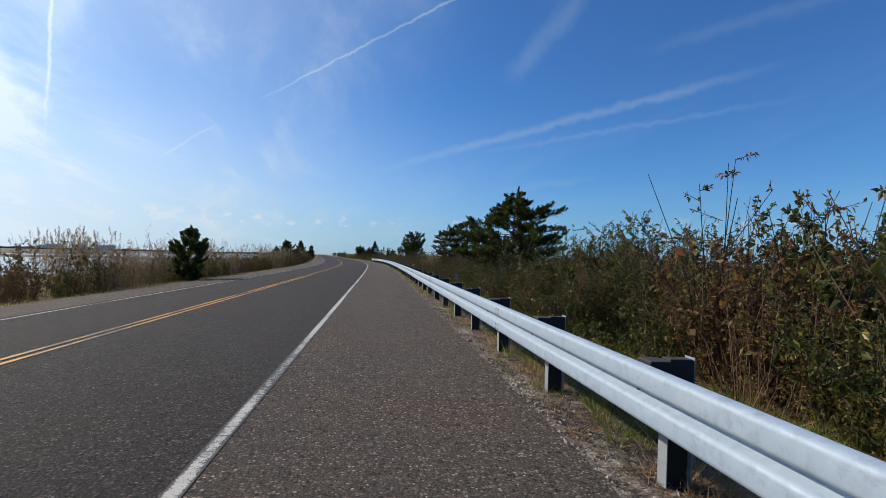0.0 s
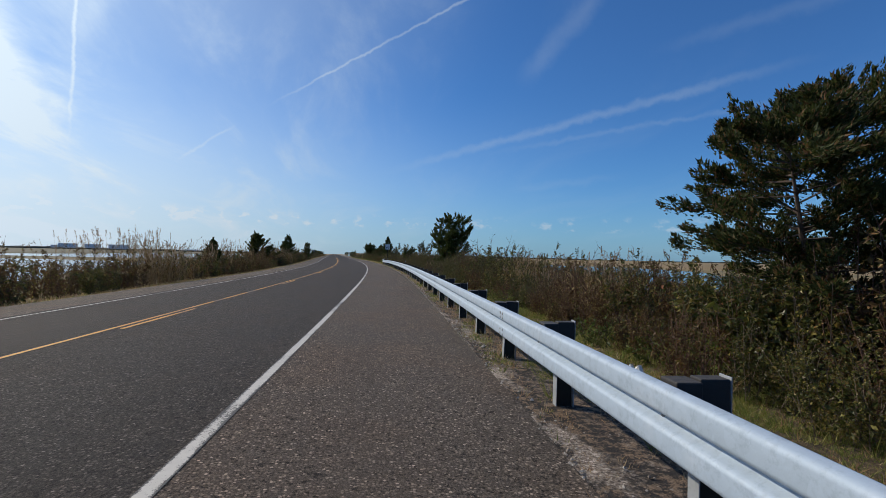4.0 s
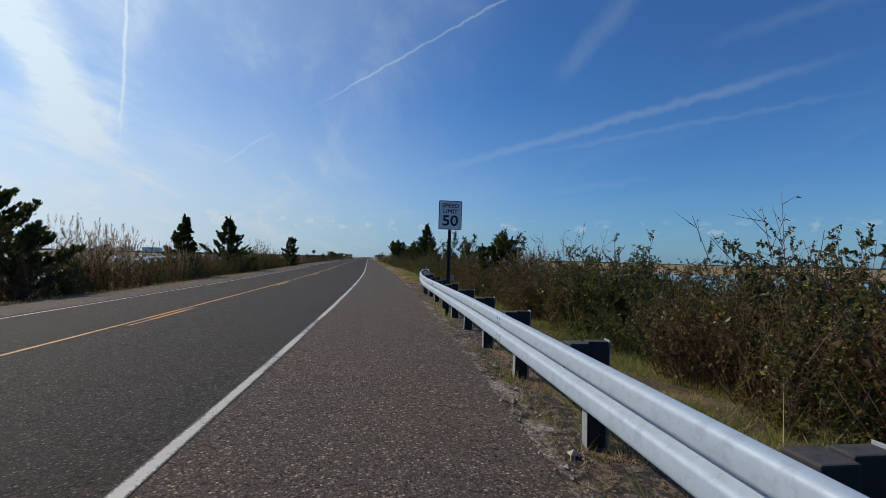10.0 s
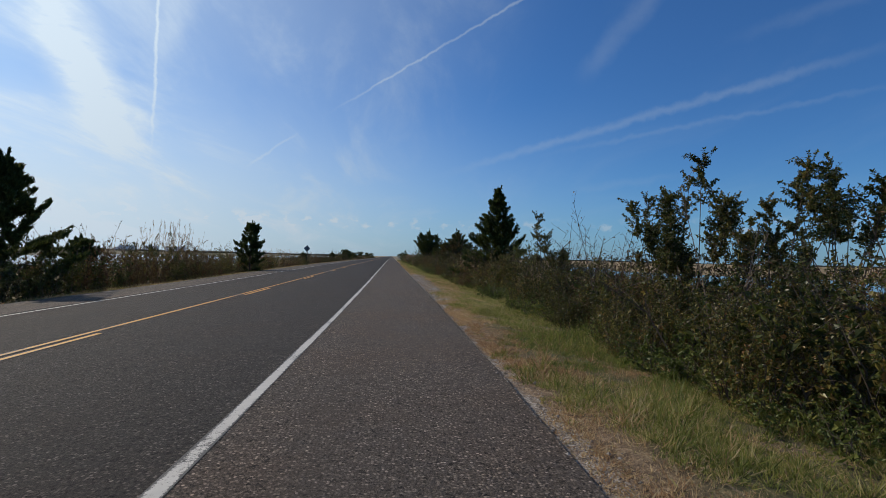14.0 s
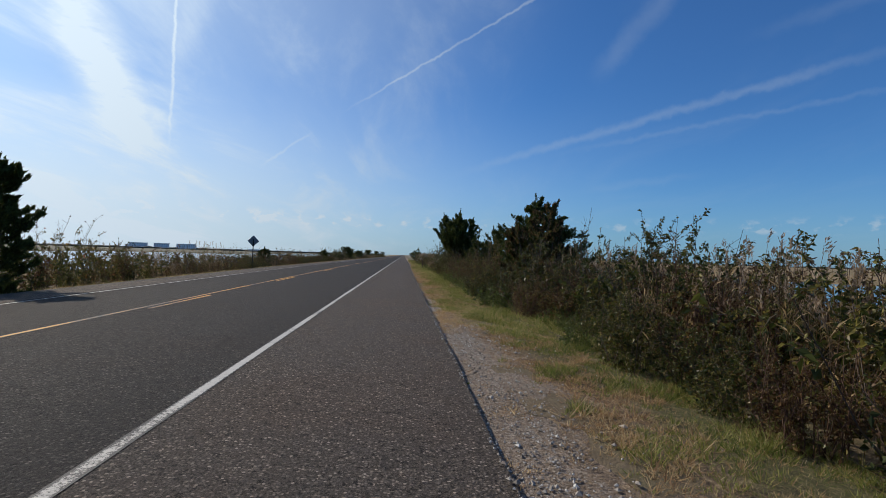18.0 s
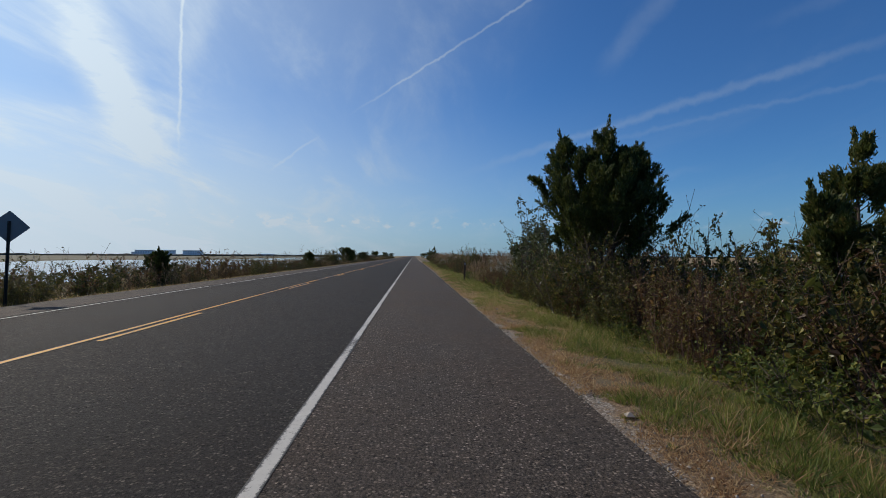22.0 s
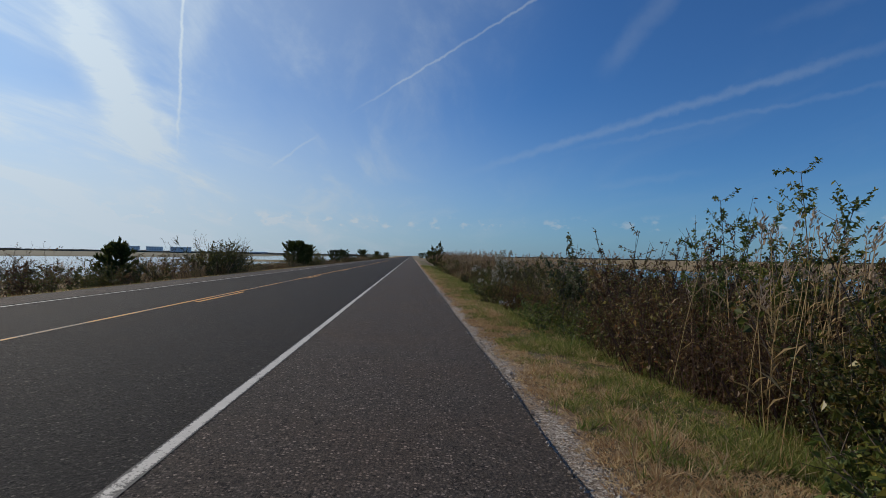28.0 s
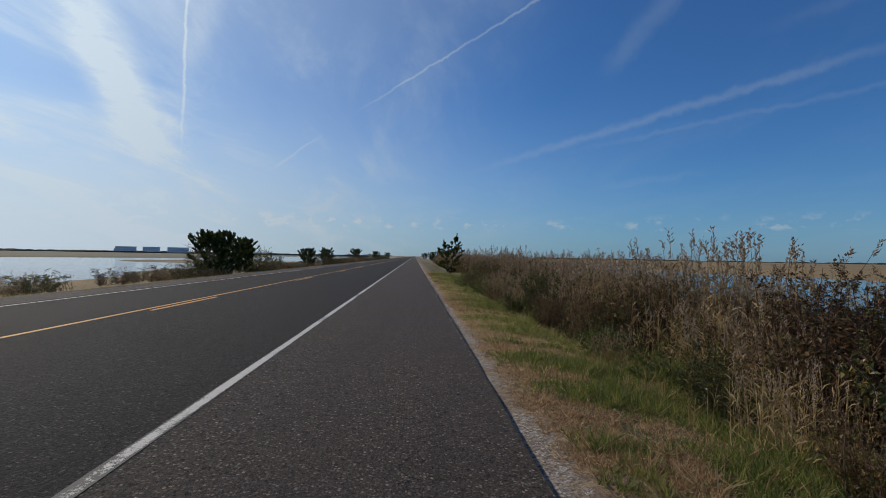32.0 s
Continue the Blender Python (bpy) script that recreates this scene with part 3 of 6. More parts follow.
gd = np.r_[spaced((-4200, -600, 300), (-600, -170, 43), (-170, -24, 2.6), (-24, -9.5, 0.6), (-9.4, 2.3, 2.34), (2.3, 7, 0.2), (7, 24, 0.7), (24, 140, 2.6), (140, 600, 46), (600, 4201, 300))]
gy = np.r_[spaced((-900, -60, 120), (-60, 0, 4), (0, 260, 1.3), (260, 480, 5), (480, 1000, 40), (1000, 4600, 300))]
D, Y = np.meshgrid(gd, gy)
ground = new("ground", mesh_of("ground", at(D, Y, ground_height(D, Y)), grid_faces(len(gy), len(gd)), GROUND, True))
tagged(ground, "golden autumn salt marsh with grassy road verges", "ground", kind="structure")

wv = np.array([[-900, -900, -0.985], [900, -900, -0.985], [900, 1600, -0.985], [-900, 1600, -0.985]], float)
tagged(new("water", mesh_of("water", wv, [(0, 1, 2, 3)], WATER)), "calm blue marsh pools beside the causeway", "water", kind="structure")

ry = spaced((-300, 0, 10), (0, 250, 0.5), (250, 1500, 10))


def road_strip(name, ds, mat, lift=0.0):
    ds = np.asarray(ds, float)
    Dm, Ym = np.meshgrid(ds, ry)
    edge = np.where(np.abs(Dm - ds[-1]) < 1e-6, 1.0, 0.0) * (pave_edge(Ym) - ds[-1] + wave(Dm, Ym, 21, 2.4) * 0.014) if name == "shoulder_near" else 0.0
    top = at(Dm + edge, Ym, surface(Dm, Ym) + lift)
    skirt = [at(ds[0] - 0.01 + 0 * ry, ry, surface(ds[0], ry) - 0.14), at(ds[-1] + 0.015 + (edge[:, -1] if name == "shoulder_near" else 0 * ry), ry, surface(ds[-1], ry) - 0.14)]
    v = np.concatenate([skirt[0][:, None], top, skirt[1][:, None]], 1)
    return new(name, mesh_of(name, v, grid_faces(len(ry), len(ds) + 2), mat, False))


road = road_strip("road", [-2 * LANE - 0.3, -5.0, -LANE, -1.7, 0.02], ASPHALT)
tagged(road, "two-lane worn grey asphalt road with painted lines", "road", kind="structure")
tagged(road_strip("shoulder_near", [0.02, 0.9, 1.7, 2.42], SHOULDER, 0.001), "brownish grey asphalt shoulder", "road shoulder", kind="structure")
tagged(road_strip("shoulder_far", [-9.0, -8.0, -2 * LANE - 0.3], SHOULDER, 0.001), "pale asphalt shoulder beyond the far lane", "road shoulder", kind="structure")

for nm, d in (("edge_line_near", 0.0), ("edge_line_far", -2 * LANE)):
    tagged(new(nm, ribbon(nm, d - 0.052, d + 0.052, -300, 1500, 0.5, 0.005, WHITE_LINE, 0.006, 3)), "worn white painted edge line", "road marking", kind="structure")
tagged(new("centre_line_solid", ribbon("centre_line_solid", -LANE - 0.155, -LANE - 0.055, -300, 1500, 1.0, 0.006, YELLOW_LINE, 0.004, 4)),
       "solid yellow centre line", "road marking", kind="structure")
tagged(new("centre_line_near_solid", ribbon("centre_line_near_solid", -LANE + 0.045, -LANE + 0.145, -300, 40, 1.0, 0.006, YELLOW_LINE, 0.004, 5)),
       "solid yellow centre line, near side of the pair", "road marking", kind="structure")
for i, y0 in enumerate([47.5, 59.8, 72.1, 83.9, 94.0, 105.9, 117.6, 127.5, 137.2, 147.6, 157.0, 168.0, 177.6, 187.3, 198.5, 209.8] + [221.0 + 11.07 * k for k in range(16)]):
    tagged(new("centre_dash", ribbon("centre_dash", -LANE + 0.045, -LANE + 0.145, y0, y0 + 3.0, 0.5, 0.006, YELLOW_LINE, 0.004, 40 + i)),
           "broken yellow centre line dash", "road marking", "broken centre line", "structure")

# paving and shell gravel under the rail, and the verge that runs from gravel into turf


def verge_strip(name, y0, y1, d0, d1, cols, mat, label, category, level):
    y = np.arange(y0, y1, 0.4)
    dd = np.linspace(d0, d1, cols)
    Dm, Ym = np.meshgrid(dd, y)
    me = mesh_of(name, at(Dm, Ym, level(Dm, Ym)), grid_faces(len(y), cols), mat, True)
    uv = np.stack([Dm, Ym], -1).reshape(-1, 2)
    loops = np.empty(len(me.loops), np.int32)
    me.loops.foreach_get("vertex_index", loops)
    me.uv_layers.new(name="offset_and_station").data.foreach_set("uv", uv[loops].astype(np.float32).ravel())
    return tagged(new(name, me), label, category, kind="structure")


verge_strip("apron", -40, 109.3, 2.19, 3.02, 6, KERB, "shell gravel and broken asphalt strip under the guard rail", "paving", lambda d, y: surface(np.minimum(d, 2.45), y) - 0.012 - 0.035 * np.clip(d - 2.4, 0, 1) + 0.006 * wave(d * 3, y * 3, 57, 1.5))
verge_strip("verge_turf", 101, 340, 2.19, 5.4, 14, TURF, "mown verge of green and dry tan grass", "verge", lambda d, y: ground_height(np.maximum(d, 2.55), y) + 0.004 + 0.010 * wave(d * 2, y * 2, 55, 1.5) - 0.03 * (d > 5.3) - 0.03 * np.clip((2.55 - d) / 0.2, 0, 1) - 0.02 * np.clip((109.3 - y) * 2, 0, 1) * (d < 3.03))
verge_strip("rail_verge_turf", -40, 101, 2.9, 6.1, 12, TURF, "patchy grass verge behind the guard rail", "verge", lambda d, y: ground_height(np.maximum(d, 2.55), y) + 0.006 + 0.012 * wave(d * 2, y * 2, 55, 1.5) - 0.02 * (d > 6.0))


def paving_patch(y0, y1, d0, d1):
    """A tongue of old asphalt with a ragged rim, sunk into the verge at its edges."""
    y, d = np.linspace(y0, y1, 40), np.linspace(d0, d1, 12)
    Dm, Ym = np.meshgrid(d, y)
    rim = np.minimum.reduce([(d1 - Dm) * 2.2, (Ym - y0) * 0.8, (y1 - Ym) * 0.9, 0 * Dm + 0.3]) + 0.09 * wave(Dm * 3, Ym * 2, 58, 2.0)
    z = ground_height(np.maximum(Dm, 2.55), Ym) + 0.016 - 0.05 * np.clip(0.12 - rim, 0, 1) * 4
    o = new("rail_end_paving", mesh_of("rail_end_paving", at(Dm, Ym, z), grid_faces(40, 12), APRON, True))
    return tagged(o, "patch of broken dark asphalt at the guard rail's end", "paving", kind="structure")


paving_patch(105.6, 109.6, 2.24, 3.45)


def pebbles(name, n, y0, y1, spread, size, seed, label, lift):
    """Loose stones and bits of shell, thickest at the pavement's edge."""
    r = np.random.default_rng(seed)
    y = r.uniform(y0, y1, n)
    d = pave_edge(y) - 0.05 + np.abs(r.normal(0, spread, n)) * (1 + 0.5 * wave(0, y, seed, 0.7))
    keep = r.uniform(0, 1, n) < np.clip(0.75 + 0.7 * wave(d, y, seed + 1, 1.3), 0.08, 1)
    d, y = d[keep], y[keep]
    n = len(d)
    s = size * r.lognormal(0, 0.45, n)
    z = np.maximum(ground_height(np.maximum(d, 2.55), y), np.where(d < pave_edge(y), surface(d, y), -9)) + lift
    z = z - 0.03 * np.clip((2.55 - d) / 0.2, 0, 1) * (y > 109.3) * (d > pave_edge(y))
    c = at(d, y, z + s * 0.2)
    octa = np.array([[1, 0, 0], [0, 1, 0], [-1, 0, 0], [0, -1, 0], [0, 0, 0.75], [0, 0, -0.75]])
    turn = r.uniform(0, 6.283, n)
    v = np.repeat(octa[None], n, 0) * (s[:, None, None] * r.uniform(0.55, 1.25, (n, 6, 1)))
    x_, y_ = v[..., 0].copy(), v[..., 1].copy()
    v[..., 0], v[..., 1] = x_ * np.cos(turn)[:, None] - y_ * np.sin(turn)[:, None], x_ * np.sin(turn)[:, None] + y_ * np.cos(turn)[:, None]
    v += c[:, None]
    tri = np.array([[0, 1, 4], [1, 2, 4], [2, 3, 4], [3, 0, 4], [1, 0, 5], [2, 1, 5], [3, 2, 5], [0, 3, 5]])
    f = (np.arange(n)[:, None, None] * 6 + tri[None]).reshape(-1, 3)
    return tagged(new(name, mesh_of(name, v, f, PEBBLE)), label, "gravel", kind="stuff")


pebbles("loose_shell", 15000, 2, 104, 0.17, 0.009, 71, "white bits of shell and stone along the pavement's edge", 0.030)
pebbles("loose_gravel", 20000, 104, 245, 0.20, 0.008, 72, "small pale stones scattered along the pavement's edge", 0.014)
pebbles("loose_gravel_patch", 10000, 127, 147, 0.55, 0.009, 73, "stones scattered over the bare patch of verge", 0.018)


def crack(y, d0, d1, width, seed, skew=0.0):
    """A dark crack across or along the paving, a thin ragged sliver just over it."""
    r = np.random.default_rng(seed)
    n = max(6, int(abs(d1 - d0) / 0.05))
    u = np.linspace(0, 1, n)
    d = d0 + (d1 - d0) * u
    yy = y + skew * u + np.cumsum(r.normal(0, 0.010, n))
    half = width * np.sin(np.clip(u, 0.02, 0.98) * math.pi) ** 0.4 * r.uniform(0.35, 1.0, n) / 2
    v = np.stack([at(d, yy - half, surface(d, yy) + 0.0075), at(d, yy + half, surface(d, yy) + 0.0075)], 1)
    tagged(new("road_crack", mesh_of("road_crack", v, grid_faces(n, 2), CRACK)), "dark crack across the road's edge line", "crack", "road cracks", "structure")


for k, (y, d0, d1, wd) in enumerate(((11.35, -0.10, 0.12, 0.016), (12.44, -0.09, 0.10, 0.012), (26.52, -0.12, 0.14, 0.022), (80.40, -0.10, 0.12, 0.026), (81.05, -0.08, 0.10, 0.014), (213.9, -0.08, 0.09, 0.012),
                                     (206.7, -0.3, 0.14, 0.018), (156.2, -0.02, 0.75, 0.020), (38.3, -0.08, 0.30, 0.014), (58.6, -0.2, 0.10, 0.014), (69.7, -0.1, 0.22, 0.014), (100.2, -0.5, 0.1, 0.016), (126.0, -0.1, 0.3, 0.014),
                                     (170.5, -0.1, 0.12, 0.014), (184.4, -0.25, 0.1, 0.014), (195.0, -0.1, 0.2, 0.012), (110.8, -3.0, -1.5, 0.030), (111.5, -2.7, -1.9, 0.020), (62.2, -3.0, -1.2, 0.026), (144.9, -2.6, -0.9, 0.018), (33.6, -2.8, -1.6, 0.016))):
    crack(y, d0, d1, wd, 500 + k, 0.06 if k % 2 else -0.05)

# ---------------------------------------------------------------- guard rail
POST_GAP = 1.905
RAIL_D = 2.36                       # road-side face of the beam
Z_TOP = 0.60                        # beam top above the edge line
STATION = 10.80                     # a post stands here


def rail_d(y):
    """The rail follows the road, and flares away from it at its end."""
    y = np.asarray(y, float)
    return np.interp(y, [62, 76, 88, 95, 100.7, 103, 105, 106.5, 108.72], [RAIL_D, 2.38, 2.39, 2.40, 2.44, 2.53, 2.66, 2.82, 3.12])


def beam_top(y):
    """Height of the beam's top edge, which sags a little before the end."""
    return Z_TOP - np.interp(np.asarray(y, float), [92, 99.5, 103.5, 108], [0.0, 0.05, 0.04, 0.0])


# W-beam profile: depth towards the verge, height below the top.
PROFILE = [(0.054, 0.000), (0.024, 0.006), (0.009, 0.014), (0.002, 0.025), (0.000, 0.036), (0.000, 0.104), (0.002, 0.114), (0.010, 0.124), (0.024, 0.133), (0.058, 0.146), (0.065, 0.152),
           (0.065, 0.160), (0.058, 0.166), (0.024, 0.179), (0.010, 0.188), (0.002, 0.198), (0.000, 0.208), (0.000, 0.276), (0.002, 0.287), (0.009, 0.298), (0.024, 0.306), (0.054, 0.312)]


def beam_mesh(y0, y1, proud=0.0):
    y = np.linspace(y0, y1, max(3, int((y1 - y0) / 0.6) + 1))
    v, k = [], len(PROFILE)
    for off in (0.0, 0.0035):
        for dd, h in PROFILE:
            v.append(at(rail_d(y) + dd + off - proud, y, beam_top(y) - h))
    v = np.array(v)                                     # 2k x n x 3
    n = len(y)
    order = list(range(k)) + list(range(2 * k - 1, k - 1, -1))
    v = v[order]
    idx = np.arange(2 * k * n).reshape(2 * k, n)
    q = []
    for i in range(2 * k):
        a, b = idx[i], idx[(i + 1) % (2 * k)]
        q.append(np.stack([a[:-1], b[:-1], b[1:], a[1:]], -1))
    return mesh_of("beam", v, np.concatenate(q), STEEL, True)


guard_rail = new("guard_rail")
tagged(guard_rail, "galvanised steel W-beam guard rail on posts along the shoulder", "guard rail")
PANEL = 4 * POST_GAP
first_panel = STATION - 0.9525 - 6 * PANEL + 2 * POST_GAP
rail_end = 108.61
n_panels = int((rail_end - first_panel) / PANEL) + 1
bolt_bm = bmesh.new()
bmesh.ops.create_uvsphere(bolt_bm, u_segments=8, v_segments=5, radius=0.017)
bmesh.ops.scale(bolt_bm, vec=(0.5, 1, 1), verts=bolt_bm.verts)
bolt_mesh = bpy.data.meshes.new("bolt")
bolt_bm.to_mesh(bolt_mesh)
bolt_bm.free()
bolt_mesh.materials.append(BOLT)
steel_bolt = bolt_mesh.copy()
steel_bolt.materials.clear()
steel_bolt.materials.append(STEEL_OLD_SHADED)


def bolt(parent, y, h, mesh):
    o = new("bolt", mesh)
    p = at(rail_d(y) + float(np.interp(h, [q[1] for q in PROFILE], [q[0] for q in PROFILE])) - 0.004, y, float(beam_top(y)) - h)
    o.matrix_world = pose(*p, 0, 0, -heading(y))
    o.parent = parent
    return o


for i in range(n_panels):
    y0 = first_panel + i * PANEL
    y1 = min(y0 + PANEL + 0.16, rail_end)
    if y1 - y0 < 0.5:
        continue
    panel = new("rail_panel", beam_mesh(y0, y1, 0.004 if i % 2 else 0.0))
    panel.parent = guard_rail
    for h in (0.045, 0.092, 0.222, 0.268):
        for dy in (0.02, 0.13):
            bolt(panel, y0 + dy, h, steel_bolt)


def w_post():
    """Steel post with its dark offset block; origin on the ground, x to the verge, y along."""
    top = new("post")
    top.parent = guard_rail
    bm = bmesh.new()
    H = 0.56
    for x, up in ((0.003, 0.0), (0.155, 0.03)):
        box(bm, (0.006, 0.090, H + 0.3 + up), (0.20 + x, 0, (H - 0.3 + up) / 2), 0.0015)
    p = part("steel_post", bm, STEEL_OLD_SHADED, top, "grey flanges of the steel post")
    # The web's shade is put into its colour; it borrows the sign posts' dark material.
    part("post_web", box(bmesh.new(), (0.138, 0.03, H + 0.3), (0.275, 0, (H - 0.3) / 2)), POST_DARK, top, "web of the steel post with its shade in the colour")
    bm = bmesh.new()
    box(bm, (0.130, 0.145, 0.33), (0.134, 0, H - 0.155), 0.008)
    box(bm, (0.145, 0.09, 0.34), (0.275, 0.0, H - 0.15), 0.006)
    part("offset_block", bm, BLOCK, top, "black composite offset block")
    return top


stations = STATION - POST_GAP * 26 + POST_GAP * np.arange(78)
stations = stations + np.interp(stations, [60, 80, 86, 91, 97], [-0.1, -0.2, -0.68, -0.72, -1.3])
stations = stations[(stations > -34) & (stations < 101.2)]
proto = None
rp = np.random.default_rng(4)
for k, y in enumerate(stations):
    dd = float(rail_d(y)) + 0.012
    m = Matrix.Translation(at(dd, y, 0.07 - 0.03)) @ pose(0, 0, 0, rp.normal(0, 0.7), rp.normal(0, 0.8), -heading(y) + rp.normal(0, 0.8))
    if proto is None:
        proto = w_post()
        proto.matrix_basis = m
        p = proto
    else:
        p = copy_thing(proto, m)
    bolt(guard_rail, float(y), 0.156, bolt_mesh)
    if min(abs(y - q) for q in (18.4, 31.1, 71.6, 94.9)) < 0.9:
        bm = bmesh.new()
        box(bm, (0.072, 0.012, 0.11), (0.22, 0, 0.71), 0.004)
        box(bm, (0.10, 0.03, 0.008), (0.22, 0, 0.655))
        r = part("reflector", bm, REFLECT_WHITE, guard_rail, "small grey reflector plate on a post")
        r.matrix_basis = m
# flared end: two wooden posts, a plate turned away, a round red reflector
end_y = rail_end
end_x = float(rail_d(end_y))
post_bm = bmesh.new()
box(post_bm, (0.06, 0.07, 1.0), (0, 0, 0.06), 0.008)
wood = part("end_post", post_bm, WOOD, guard_rail, "weathered square wooden end post")
wood.matrix_basis = Matrix.Translation(at(end_x + 0.16, end_y + 0.10, 0.0)) @ pose(0, 0, 0, 0, 0, -heading(end_y))
for dy in (-1.95, -2.95, -3.9, -4.85, -5.8, -6.8):
    bm = bmesh.new()
    box(bm, (0.13, 0.14, 0.9), (0, 0, 0.02), 0.01)
    # Wooden posts in the worn block's darker tone, to paint in the rail's shade.
    o = part("end_post", bm, BLOCK_WORN_POST_SHADE, guard_rail)
    yy = end_y + 0.2 + dy
    o.matrix_basis = Matrix.Translation(at(float(rail_d(yy)) + 0.15, yy, 0.0)) @ pose(0, 0, 0, 0, 0, -heading(yy))
    bm = bmesh.new()
    box(bm, (0.26, 0.20, 0.38), (0, 0, 0), 0.012)
    o = part("offset_block", bm, BLOCK_WORN_POST_SHADE, guard_rail)
    o.matrix_basis = Matrix.Translation(at(float(rail_d(yy)) + 0.31, yy, 0.425 - 0.03)) @ pose(0, 0, 0, 0, 0, -heading(yy))
run_ = np.linspace(-0.24, 0.17, 5)
turn_ = np.radians(np.linspace(20, 205, 12))
bend_d = np.r_[end_x - 0.006 + 0 * run_, end_x - 0.006 + 0.17 * (1 - np.cos(turn_)), end_x + 0.30]
bend_y = end_y + np.r_[run_, 0.17 + 0.19 * np.sin(turn_), -0.02]
cols = []
for off in (0.0, 0.005):
    cols.append(np.stack([at(bend_d + off, bend_y, Z_TOP + 0.012 - h * 0.345 + 0 * bend_d) for h in np.linspace(0, 1, 6)], 0))
V = np.concatenate([cols[0], cols[1][::-1]], 0)
idx = np.arange(V.shape[0] * V.shape[1]).reshape(V.shape[0], V.shape[1])
quads = np.concatenate([np.stack([idx[i][:-1], idx[(i + 1) % 12][:-1], idx[(i + 1) % 12][1:], idx[i][1:]], -1) for i in range(12)])
end_plate = new("end_plate", mesh_of("end_plate", V, quads, STEEL, True))
end_plate.parent = guard_rail
tagged(end_plate, "curved galvanised end plate of the rail")
bm = bmesh.new()
bmesh.ops.create_cone(bm, cap_ends=True, segments=20, radius1=0.038, radius2=0.033, depth=0.018, matrix=pose(0, 0, 0, 0, 90, 0))
rr = part("red_reflector", bm, REFLECT_RED, guard_rail, "round pinkish red reflector")
rr.matrix_basis = Matrix.Translation(at(end_x - 0.012, end_y - 0.16, Z_TOP - 0.156)) @ pose(0, 0, 0, 0, 0, -heading(end_y) - 4)
bm = bmesh.new()
box(bm, (0.01, 0.038, 0.011), (0, 0, 0), 0.003)
bar = part("reflector_slot", bm, BLOCK, rr)
bar.location = (-0.012, 0, 0)
bm = bmesh.new()
box(bm, (0.012, 0.062, 0.10), (0, 0, 0), 0.004)
rw = part("reflector", bm, REFLECT_WHITE, guard_rail)
rw.matrix_basis = Matrix.Translation(at(end_x + 0.2, end_y + 0.06, 0.70)) @ pose(0, 0, 0, 0, 0, -heading(end_y) + 62)
bm = bmesh.new()
top_reflector = part("reflector", box(bmesh.new(), (0.066, 0.012, 0.10), (0, 0, 0), 0.004), REFLECT_WHITE, guard_rail)
top_reflector.matrix_basis = Matrix.Translation(at(float(rail_d(102.0)) + 0.27, 102.0, 0.655)) @ pose(0, 0, 0, 0, 0, -heading(102.0))
strut_a, strut_b = Vector(at(2.83, 103.6, -0.125)), Vector(at(3.05, end_y - 0.75, -0.115))
run = (strut_b - strut_a).to_track_quat("Y", "Z").to_matrix().to_4x4()
for off, wd, ht in ((0.0, 0.12, 0.012), (-0.06, 0.010, 0.045), (0.06, 0.010, 0.045)):
    box(bm, (wd, (strut_b - strut_a).length, ht), (strut_a + strut_b) / 2 + run.to_3x3() @ Vector((off, 0, ht / 2 - 0.006)), 0.002, run)
part("ground_strut", bm, STEEL_OLD_SHADED, guard_rail, "grey steel ground strut between the end posts")

# ---------------------------------------------------------------- signs


def lettering(text, size, mat, parent, name, place):
    cu = bpy.data.curves.new(name, "FONT")
    cu.body, cu.size, cu.align_x, cu.align_y, cu.extrude = text, size, "CENTER", "CENTER", 0.0012
    cu.bevel_depth, cu.bevel_resolution = size * 0.018, 0
    cu.materials.append(mat)
    tmp = new(name, cu)
    me = bpy.data.meshes.new_from_object(tmp.evaluated_get(bpy.context.evaluated_depsgraph_get()))
    bpy.data.objects.remove(tmp)
    o = new(name, me)
    o.parent = parent
    o.matrix_basis = Matrix.Translation(place) @ pose(0, 0, 0, 90, 0, 0) @ Matrix.Diagonal((1.12, 1, 1, 1))
    return o


def rounded_plate(bm, wd, ht, r, y0, y1, cx=0.0, cz=0.0):
    """An upright plate in the xz plane with rounded corners."""
    pts = []
    for sx, sz, a0 in ((1, 1, 0), (-1, 1, 90), (-1, -1, 180), (1, -1, 270)):
        for k in range(5):
            a = radians(a0 + 22.5 * k)
            pts.append((cx + sx * (wd / 2 - r) + r * math.cos(a), cz + sz * (ht / 2 - r) + r * math.sin(a)))
    f = [bm.verts.new((x, y0, z)) for x, z in pts]
    b = [bm.verts.new((x, y1, z)) for x, z in pts]
    bm.faces.new(f[::-1])
    bm.faces.new(b)
    for i in range(len(pts)):
        bm.faces.new((f[i], f[(i + 1) % len(pts)], b[(i + 1) % len(pts)], b[i]))
    bmesh.ops.recalc_face_normals(bm, faces=bm.faces)
    return bm


def u_post(bm, h, r=0.03):
    """A perforated U-channel sign post."""
    box(bm, (0.036, 0.004, h), (0, 0.0, h / 2))
    for s in (-1, 1):
        box(bm, (0.004, 0.026, h), (s * 0.019, -0.013, h / 2))
        box(bm, (0.016, 0.004, h), (s * 0.028, -0.026, h / 2))
    return bm


speed_sign = new("speed_limit_sign")
tagged(speed_sign, "white speed limit sign with black lettering on a dark steel post", "road sign")
speed_sign.matrix_basis = Matrix.Translation(at(2.56, 95.64, -0.17)) @ pose(0, 0, 0, 0, 0.6, -heading(95.4) - 3)
SW, SH, SC = 0.52, 0.648, 2.305
part("post", rod(u_post(bmesh.new(), 2.40), (0, -0.028, 0.7), (0, -0.028, 0.71), 0.006), POST_DARK, speed_sign, "dark green perforated steel post")
